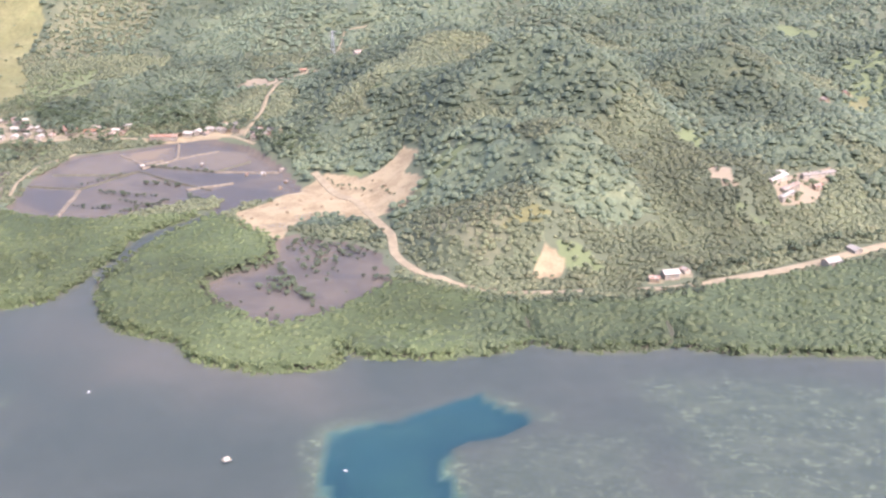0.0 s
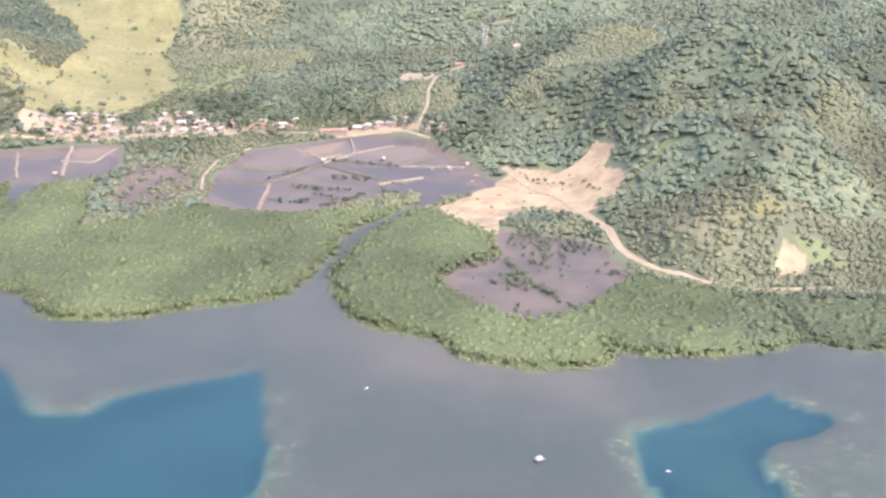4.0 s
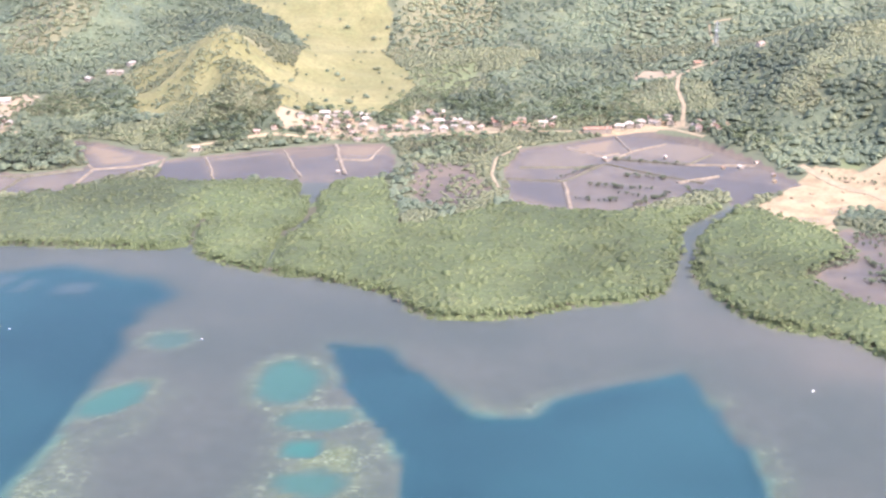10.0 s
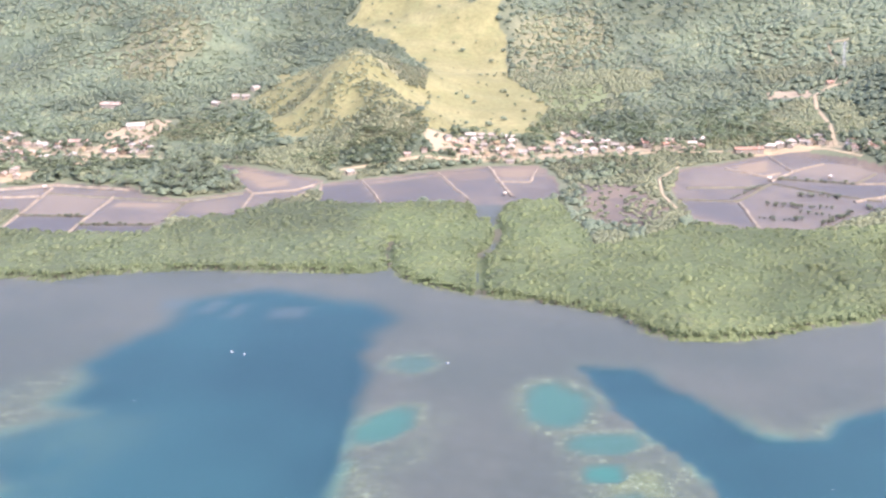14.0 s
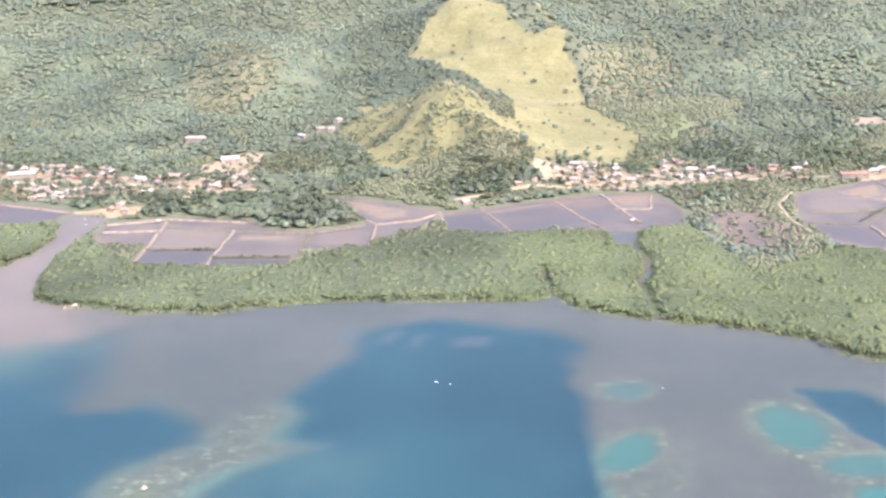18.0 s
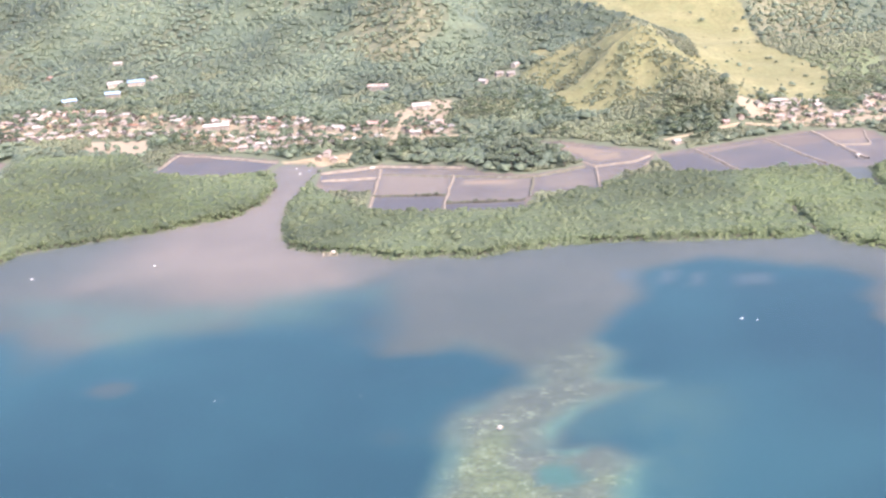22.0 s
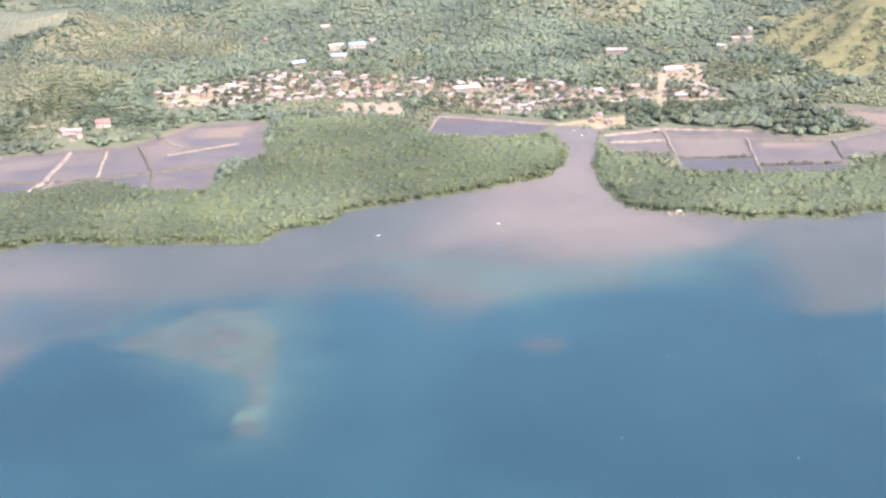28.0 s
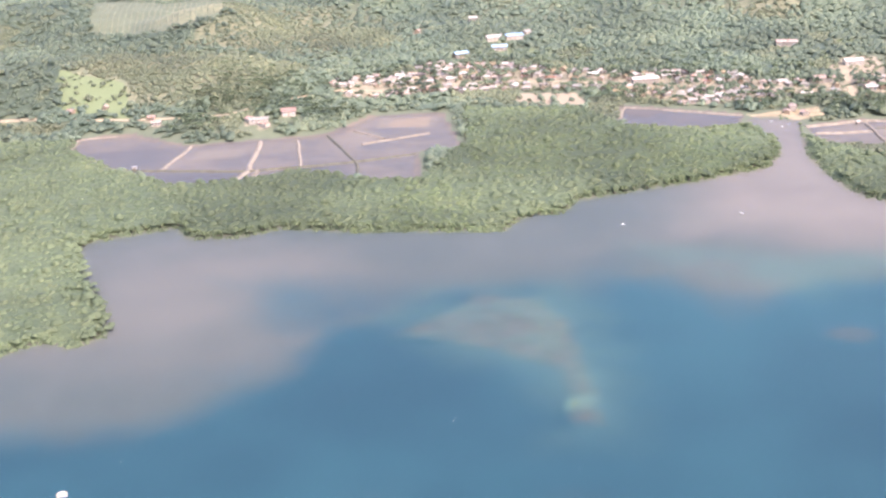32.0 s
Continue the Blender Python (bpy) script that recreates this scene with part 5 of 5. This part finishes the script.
plant([tree_kind("tall_tree", M["shade"], 4.0, 4.6, 85 + k, 11, "tall dark green tree in the wood beside the ponds", "tree") for k in range(3)], wood, "tall trees beside the ponds", (0.75, 1.3), 10)
grove = [(-905, 1145), (-890, 1100), (-800, 1062), (-730, 1085), (-745, 1160), (-800, 1170), (-850, 1150)]
palms = spots_in(grove, 60, 7, 12) + spots_in([(-450, 1165), (-370, 1160), (-365, 1110), (-440, 1100)], 40, 7, 13) + spots_in([(-320, 1240), (-200, 1260), (-190, 1215), (-310, 1195)], 26, 8, 14) + spots_in([(-1000, 1160), (-900, 1180), (-830, 1180), (-900, 1130), (-990, 1140)], 26, 8, 15)
plant([palm_kind(k, 8.5 + k) for k in range(4)], palms, "coconut palms by the village", (0.8, 1.15), 7)
lone = [p for p in spots_in(GRASS[0], 60, 12, 16)] + spots_in(GRASS[1], 14, 10, 17)
plant([tree_kind("hill_tree", M["shade"], 1.5, 2.2, 90 + k, 6, "small dark green tree alone on the dry grassy hill", "tree") for k in range(3)], lone, "scattered trees on the grassy hill", (0.5, 1.2), 8)


# ---- houses ----
def house_kind(name, w, d, h, pitch, roof_mat, wall_mat, label, hip=False, category="house"):
    """A house w by d metres with a roof, door and windows."""
    root = tagged(new(name), label, category)
    rise, o = d / 2 * pitch, 0.7
    bm = bmesh.new()
    a = [bm.verts.new(p) for p in ((-w / 2, -d / 2, -1.6), (w / 2, -d / 2, -1.6), (w / 2, d / 2, -1.6), (-w / 2, d / 2, -1.6))]
    b = [bm.verts.new(p) for p in ((-w / 2, -d / 2, h), (w / 2, -d / 2, h), (w / 2, d / 2, h), (-w / 2, d / 2, h))]
    g0, g1 = (bm.verts.new((-w / 2, 0, h + (0 if hip else rise - 0.1))), bm.verts.new((w / 2, 0, h + (0 if hip else rise - 0.1))))
    bm.faces.new((a[0], a[1], b[1], b[0]))
    bm.faces.new((a[2], a[3], b[3], b[2]))
    bm.faces.new((a[1], a[2], b[2], g1, b[1]))
    bm.faces.new((a[3], a[0], b[0], g0, b[3]))
    part("wall", bm, M[wall_mat], root)
    bm = bmesh.new()
    inset = d / 2 if hip else 0
    for s in (-1, 1):
        e = h - o * pitch
        low = [(-w / 2 - o, s * (d / 2 + o), e), (w / 2 + o, s * (d / 2 + o), e)]
        high = [(w / 2 + o - inset, 0, h + rise), (-w / 2 - o + inset, 0, h + rise)]
        v = [bm.verts.new(p) for p in low + high]
        u = [bm.verts.new((p[0], p[1], p[2] + 0.14)) for p in low + high]
        bm.faces.new(u if s < 0 else u[::-1])
        bm.faces.new(v[::-1] if s < 0 else v)
        for k in range(4):
            q = (v[k], v[(k + 1) % 4], u[(k + 1) % 4], u[k])
            bm.faces.new(q if s < 0 else q[::-1])
        if hip:
            e2 = [bm.verts.new((s * (w / 2 + o), -d / 2 - o, e + 0.14)), bm.verts.new((s * (w / 2 + o), d / 2 + o, e + 0.14)), bm.verts.new((s * (w / 2 + o - inset), 0, h + rise + 0.14))]
            bm.faces.new(e2 if s > 0 else e2[::-1])
    part("roof", bm, M[roof_mat], root)
    part("ridge_cap", boxed((-w / 2 - o + inset, -0.22, h + rise + 0.05, w / 2 + o - inset, 0.22, h + rise + 0.24)), M[roof_mat], root)
    part("door", boxed((-0.45, -d / 2 - 0.08, 0, 0.45, -d / 2 + 0.02, 2.0)), M["wood"], root)
    for k, x0 in enumerate((-w * 0.32, w * 0.32)):
        for s in ((-1, 1), (-1,))[k]:
            frame_ob = part("window", boxed((x0 - 0.7, s * d / 2 - 0.06, 0.9, x0 + 0.7, s * d / 2 + 0.06, 2.2)), M["white"], root)
            part("pane", boxed((x0 - 0.58, s * d / 2 - 0.09, 1.02, x0 + 0.58, s * d / 2 + 0.09, 2.08)), M["glass"], frame_ob, "dark window pane")
    part("step", boxed((-0.8, -d / 2 - 0.9, -1.2, 0.8, -d / 2 - 0.1, -0.02)), M["wall"], root)
    return root


KINDS = [
    house_kind("house", 8, 6.5, 2.9, 0.45, "tin", "wall", "small village house with a grey corrugated metal roof"),
    house_kind("house", 7, 5.5, 2.7, 0.5, "rust", "wood", "small wooden house with a rusted metal roof"),
    house_kind("house", 10, 7, 3.2, 0.4, "white_roof", "wall", "pale concrete house with a bright white metal roof"),
    house_kind("house", 9, 7, 3.0, 0.55, "tin", "wall", "painted house with a hipped grey metal roof", True),
    house_kind("house", 6, 5, 2.5, 0.7, "thatch", "wood", "small hut with a brown thatched roof"),
    house_kind("house", 11, 7.5, 3.2, 0.42, "red_roof", "wall", "village house with a faded red metal roof"),
    house_kind("house", 12, 6.5, 3.0, 0.38, "rust", "wall", "long village house with a rust-stained metal roof"),
]
SPECIAL = [
    (house_kind("school_building", 24, 9, 5.5, 0.35, "white_roof", "wall", "large white hall with a pale metal roof", category="building"), (-1064, 1236), 8),
    (house_kind("school_building", 18, 9, 3.6, 0.4, "blue_roof", "wall", "long building with a light blue metal roof", category="building"), (-1184, 1418), 12),
    (house_kind("school_building", 15, 8, 3.6, 0.4, "blue_roof", "wall", "building with a light blue metal roof", category="building"), (-1200, 1378), 5),
    (house_kind("school_building", 16, 8, 3.6, 0.4, "white_roof", "wall", "building with a white metal roof", category="building"), (-1206, 1412), 15),
    (house_kind("school_building", 14, 8, 3.6, 0.4, "blue_roof", "wall", "small building with a light blue roof", category="building"), (-1240, 1352), 30),
    (house_kind("warehouse", 22, 9, 4, 0.3, "rust", "wall", "long low shed with a rusted roof", category="building"), (-908, 1204), -4),
    (house_kind("warehouse", 17, 10, 4, 0.35, "white_roof", "wall", "building with a white roof on a cleared plot", category="building"), (-866, 1258), 6),
    (house_kind("warehouse", 20, 9, 4, 0.35, "tin", "wall", "long metal-roofed building above the village", category="building"), (-912, 1334), -8),
    (house_kind("warehouse", 26, 8, 4, 0.3, "rust", "wall", "long rust-roofed shed beside the ponds", category="building"), (-272, 1190), 3),
    (house_kind("chapel", 12, 9, 4, 0.7, "red_roof", "wall", "building with a steep red roof", category="building"), (-366, 1200), 20),
    (house_kind("villa", 12, 9, 3.5, 0.5, "red_roof", "wall", "house with a red roof on the hill above the ponds"), (-1386, 1140), 10),
    (house_kind("shed", 16, 7, 3, 0.35, "tin", "wall", "open tin-roofed shed on the hillside"), (-1410, 1125), 5),
    (house_kind("factory_hall", 24, 4.5, 3, 0.3, "white_roof", "wall", "long narrow pale-roofed shed on a bare hillside plot", category="building"), (266, 942), 46),
    (house_kind("factory_hall", 24, 4, 3, 0.3, "tin", "wall", "long narrow grey-roofed shed beside a dirt yard", category="building"), (274, 934), 46),
    (house_kind("factory_hall", 20, 3.5, 3, 0.3, "white_roof", "wall", "narrow pale-roofed shed at the edge of a dirt yard", category="building"), (268, 920), 50),
    (house_kind("factory_hall", 30, 5, 3, 0.3, "tin", "wall", "long metal-roofed shed along the top of a dirt yard", category="building"), (306, 970), 20),
    (house_kind("factory_hall", 7, 5, 3, 0.35, "white_roof", "wall", "small white-roofed office above a dirt yard", category="building"), (272, 960), 20),
    (house_kind("factory_hall", 8, 4, 3, 0.35, "rust", "wood", "small rust-roofed hut in a dirt yard", category="building"), (300, 948), 30),
    (house_kind("roadside_house", 11, 8, 3.4, 0.45, "white_roof", "wall", "white-roofed house beside the coastal road"), (160, 812), 14),
    (house_kind("roadside_house", 12, 8, 3.4, 0.45, "white_roof", "wall", "white-roofed house beside the dirt road"), (280, 836), 25),
]
PLAIN = [((-955, 1130), 1), ((-941, 1124), 0), ((-931, 1113), 4), ((-948, 1139), 6), ((-174, 1073), 1), ((-159, 1074), 2), ((-144, 1084), 0), ((-136, 1050), 1), ((-139, 1032), 4), ((-803, 1347), 2), ((-786, 1368), 0), ((-768, 1388), 2), ((-774, 1362), 0), ((-1405, 1120), 6), ((-1418, 1128), 5), ((-1505, 1140), 0), ((-1512, 1152), 1), ((148, 806), 1), ((172, 820), 0), ((305, 862), 2), ((-640, 1126), 0), ((-590, 1160), 1),
         ((-575, 1168), 0), ((-152, 1368), 1), ((-90, 1352), 0), ((-1170, 1440), 0), ((-1230, 1520), 2), ((-1290, 1450), 1), ((-1560, 1175), 1), ((-1590, 1168), 1), ((410, 1235), 1), ((375, 1190), 1)]
r = random.Random(11)
used = [(s[1], 16) for s in SPECIAL]
todo = [(p, k, r.uniform(0, 180)) for p, k in PLAIN]
for poly, count in VILLAGES:
    for p in spots_in(poly, count, 7.8, count + 1, lambda a, b: float(road_clear(np.array([a]), np.array([b]))[0]) > 5.5):
        if all(math.hypot(p[0] - q[0], p[1] - q[1]) > g for q, g in used):
            todo.append((p, r.choice((0, 0, 0, 0, 1, 2, 2, 2, 2, 3, 3, 3, 4, 4, 6)), r.choice((0, 90)) + r.uniform(-25, 25)))
fresh = set(range(len(KINDS)))
for (px, py), k, turn in todo:
    m = pose(px, py, float(level(px, py)) + 0.5, 0, 0, turn)
    if k in fresh:
        fresh.discard(k)
        ob = KINDS[k]
        ob.matrix_basis = m
    else:
        ob = copy_thing(KINDS[k], m)
    k = (0.74 + 0.24 * r.random()) * (0.55 if -176 < px < -130 and py < 1100 else 1.0)
    ob.scale = (k, k, k * 0.95)
    tagged(ob, group="houses of the coastal villages")
for ob, (px, py), turn in SPECIAL:
    ob.matrix_basis = pose(px, py, float(level(px, py)) + 0.6, 0, 0, turn)
for k in fresh:
    KINDS[k].matrix_basis = pose(-900 - 30 * k, 1230, float(level(-900 - 30 * k, 1230)) + 0.5)


# ---- boats, rafts and platforms ----
def boat_kind(length, paint):
    root = tagged(new("outrigger_boat"), "small white outrigger boat on calm water", "boat")
    bm = bmesh.new()
    rows = []
    for k in range(9):
        s = k / 8 * 2 - 1
        w, lift = 0.55 * (1 - abs(s) ** 2.4) + 0.03, 0.35 * s * s
        rows.append([bm.verts.new((s * length / 2, e * w, z + lift)) for e, z in ((-1, 0.62), (-0.75, 0.1), (0, -0.22), (0.75, 0.1), (1, 0.62))])
    for p, q in zip(rows, rows[1:]):
        for j in range(4):
            bm.faces.new((p[j], q[j], q[j + 1], p[j + 1]))
        bm.faces.new((p[4], q[4], q[0], p[0]))
    part("hull", bm, M[paint], root)
    for s in (-1, 1):
        part("outrigger", boxed((-length * 0.33, s * 1.9 - 0.09, 0.0, length * 0.33, s * 1.9 + 0.09, 0.18)), M["bamboo"], root)
    for x0 in (-length * 0.22, 0, length * 0.22):
        part("cross_beam", boxed((x0 - 0.06, -2.0, 0.6, x0 + 0.06, 2.0, 0.7)), M["bamboo"], root)
    part("canopy", boxed((-length * 0.16, -0.75, 1.55, length * 0.16, 0.75, 1.65)), M["white"], root)
    for x0 in (-length * 0.14, length * 0.14):
        for s in (-1, 1):
            part("canopy_post", boxed((x0 - 0.04, s * 0.6 - 0.04, 0.5, x0 + 0.04, s * 0.6 + 0.04, 1.56)), M["bamboo"], root)
    return root


boats = [boat_kind(7.0, "white"), boat_kind(8.5, "white"), boat_kind(6.0, "blue_paint")]
BOATS = [(-49, 552), (-202, 642), (-543, 706), (-671, 724), (-663, 720), (-1121, 849), (-1041, 865), (-960, 1098), (-972, 1108), (-967, 1090)]
for k, (px, py) in enumerate(BOATS):
    m = pose(px, py, 0.02, 0, 0, r.uniform(0, 180))
    if k < 3:
        boats[k].matrix_basis = m
        ob = boats[k]
    else:
        ob = copy_thing(boats[(k * 2) % 3], m)
    ob.scale = (0.4, 0.4, 0.4)
    tagged(ob, group="small boats on the bay")


def raft_kind(label):
    """A floating fish-farm hut on a raft of drums."""
    root = tagged(new("floating_hut"), label, "floating hut")
    part("deck", boxed((-5, -4, 0.45, 5, 4, 0.62)), M["bamboo"], root)
    for s in (-3.6, -1.2, 1.2, 3.6):
        part("float", boxed((-5.2, s - 0.35, -0.25, 5.2, s + 0.35, 0.44)), M["blue_paint"], root)
    part("wall", boxed((-2.6, -2, 0.62, 2.4, 2, 2.9)), M["white"], root)
    bm = bmesh.new()
    for s in (-1, 1):
        lo, hi = [(-3.3, s * 2.7, 2.6), (3.1, s * 2.7, 2.6)], [(3.1, 0, 4.0), (-3.3, 0, 4.0)]
        v = [bm.verts.new(p) for p in lo + hi]
        u = [bm.verts.new((p[0], p[1], p[2] + 0.12)) for p in lo + hi]
        bm.faces.new(v[::-1] if s < 0 else v)
        bm.faces.new(u if s < 0 else u[::-1])
        for k in range(4):
            bm.faces.new((v[k], v[(k + 1) % 4], u[(k + 1) % 4], u[k]))
    part("roof", bm, M["white_roof"], root)
    part("door", boxed((-0.4, -2.06, 0.64, 0.4, -1.98, 2.4)), M["wood"], root)
    for s in (-1, 1):
        part("handrail", boxed((-4.9, s * 3.9 - 0.05, 1.4, 4.9, s * 3.9 + 0.05, 1.5)), M["bamboo"], root)
    for x0 in (-4.9, -1.6, 1.6, 4.9):
        for s in (-1, 1):
            part("rail_post", boxed((x0 - 0.05, s * 3.9 - 0.05, 0.6, x0 + 0.05, s * 3.9 + 0.05, 1.45)), M["bamboo"], root)
    return root


raft = raft_kind("white-roofed floating hut on a raft over the reef flat")
raft.matrix_basis = pose(-111, 564, 0, 0, 0, 35) @ Matrix.Scale(0.45, 4)
copy_thing(raft, pose(-1384, 519, 0, 0, 0, 20))
copy_thing(raft, pose(-814, 601, 0, 0, 0, 65) @ Matrix.Scale(0.7, 4))


def corral():
    """A bamboo fish corral on stakes."""
    root = tagged(new("fish_corral"), "pale bamboo fish corral on stakes off the mangrove", "fish corral")
    for x0 in np.linspace(-8, 8, 9):
        for y0 in (-6, 6):
            part("stake", boxed((x0 - 0.1, y0 - 0.1, -1.2, x0 + 0.1, y0 + 0.1, 1.6)), M["bamboo"], root)
    for y0 in (-6, 0, 6):
        part("walkway", boxed((-8.4, y0 - 0.5, 1.0, 8.4, y0 + 0.5, 1.15)), M["bamboo"], root)
    for x0 in (-8, 0, 8):
        part("cross_walk", boxed((x0 - 0.5, -6.4, 1.16, x0 + 0.5, 6.4, 1.3)), M["bamboo"], root)
    return root


corral().matrix_basis = pose(-921, 872, 0, 0, 0, 8) @ Matrix.Scale(0.6, 4)


def pond_hut():
    root = tagged(new("pond_hut"), "small white-roofed watch hut on stilts in a pond", "hut")
    for s in (-1.6, 1.6):
        for q in (-1.3, 1.3):
            part("stilt", boxed((s - 0.1, q - 0.1, -0.9, s + 0.1, q + 0.1, 1.2)), M["wood"], root)
    part("floor", boxed((-2.4, -1.9, 1.1, 2.4, 1.9, 1.25)), M["wood"], root)
    part("wall", boxed((-2, -1.6, 1.25, 2, 1.6, 3.2)), M["wall"], root)
    bm = bmesh.new()
    for s in (-1, 1):
        v = [bm.verts.new(p) for p in ((-2.8, s * 2.3, 2.95), (2.8, s * 2.3, 2.95), (2.8, 0, 4.1), (-2.8, 0, 4.1))]
        u = [bm.verts.new((p.co.x, p.co.y, p.co.z + 0.12)) for p in v]
        bm.faces.new(v)
        bm.faces.new(u)
        for k in range(4):
            bm.faces.new((v[k], v[(k + 1) % 4], u[(k + 1) % 4], u[k]))
    part("roof", bm, M["white_roof"], root)
    part("door", boxed((-0.4, -1.66, 1.26, 0.4, -1.58, 2.9)), M["wood"], root)
    return root


hut = pond_hut()
hut.matrix_basis = pose(-273, 1099, 0, 0, 0, 20) @ Matrix.Scale(0.7, 4)
for px, py, a in ((-219.5, 1103, 60), (-1492, 1020, 5), (-503, 1058, 30), (-905, 1092, 10)):
    copy_thing(hut, pose(px, py, 0, 0, 0, a))


copy_thing(hut, pose(-919, 874, 0, 0, 0, 8) @ Matrix.Scale(0.8, 4))


def buoy_kind():
    root = tagged(new("buoy"), "small white mooring buoy floating on deep water", "buoy")
    bm = bmesh.new()
    bmesh.ops.create_uvsphere(bm, u_segments=10, v_segments=6, radius=0.3)
    part("float", bm, M["white"], root)
    part("top_ring", boxed((-0.12, -0.05, 0.5, 0.12, 0.05, 0.8)), M["bamboo"], root)
    return root


buoy = buoy_kind()
BUOYS = [(-960, 645), (-956, 645), (-884, 643), (-973, 595), (-992, 561), (-920, 539), (-712, 657), (-1223, 578), (-1169, 532), (-1367, 546), (-1222, 581), (-1132, 595), (-363, 560)]
for k, (px, py) in enumerate(BUOYS):
    m = pose(px, py, 0.1, 0, 0, 20 * k) @ Matrix.Scale(0.7, 4)
    if k:
        ob = copy_thing(buoy, m)
    else:
        buoy.matrix_basis = m
        ob = buoy
    tagged(ob, group="mooring buoys")


def tower():
    """A steel lattice mast with cross arms."""
    root = tagged(new("power_tower"), "slender grey steel lattice power tower on the wooded slope", "tower")
    high = 30.0

    def bar(a, b, w):
        bm = bmesh.new()
        d = (Vector(b) - Vector(a)).normalized()
        u = d.orthogonal().normalized() * w
        q = d.cross(u)
        rows = [[bm.verts.new(Vector(p) + e * u + f * q) for e, f in ((1, 1), (-1, 1), (-1, -1), (1, -1))] for p in (a, b)]
        for k in range(4):
            bm.faces.new((rows[0][k], rows[0][(k + 1) % 4], rows[1][(k + 1) % 4], rows[1][k]))
        bm.faces.new(rows[1])
        bm.faces.new(rows[0][::-1])
        return bm

    corners = ((1, 1), (-1, 1), (-1, -1), (1, -1))
    for a, b in corners:
        part("leg", bar((2.2 * a, 2.2 * b, -1.5), (0.4 * a, 0.4 * b, high), 0.14), M["steel"], root)
    for k in range(6):
        z0, z1 = high * k / 6, high * (k + 1) / 6
        w0, w1 = 2.2 - 1.8 * k / 6, 2.2 - 1.8 * (k + 1) / 6
        for (a, b), (c, d) in zip(corners, corners[1:] + corners[:1]):
            part("brace", bar((w0 * a, w0 * b, z0), (w1 * c, w1 * d, z1), 0.07), M["steel"], root)
    for z in (20.0, 24.0, 28.0):
        part("cross_arm", bar((-4.0, 0, z), (4.0, 0, z), 0.16), M["steel"], root)
    return root


mast = tower()
mast.matrix_basis = pose(-123, 1425, float(level(-123, 1425)) + 1.0, 0, 0, 25)


def mound_kind(seed):
    q = random.Random(seed)
    bm = bmesh.new()
    bmesh.ops.create_icosphere(bm, subdivisions=2, radius=1.0)
    for v in bm.verts:
        v.co = Vector((v.co.x * 1.5, v.co.y, max(v.co.z, -0.3) * 0.7)) * q.uniform(0.85, 1.15)
    return tagged(part("earth_mound", bm, M["spoil"]), "small heap of dug brown earth on the sand quarry", "earth mound", "heaps in the quarry")


mounds = [mound_kind(k) for k in range(3)]
HEAPS = [(-160, 955), (-152, 948), (-136, 985), (-118, 995), (-112, 972), (-98, 978), (-92, 1000), (-84, 1020), (-78, 990), (-66, 1000), (-58, 1022), (-47, 1004), (-40, 985), (-104, 960), (-125, 962)]
for k, (px, py) in enumerate(HEAPS):
    ob = mounds[k] if k < 3 else copy_thing(mounds[k % 3], Matrix())
    ob.matrix_basis = pose(px, py, float(level(px, py)) + 0.1, 0, 0, 47 * k) @ Matrix.Scale(0.9 + 0.25 * (k % 4), 4)
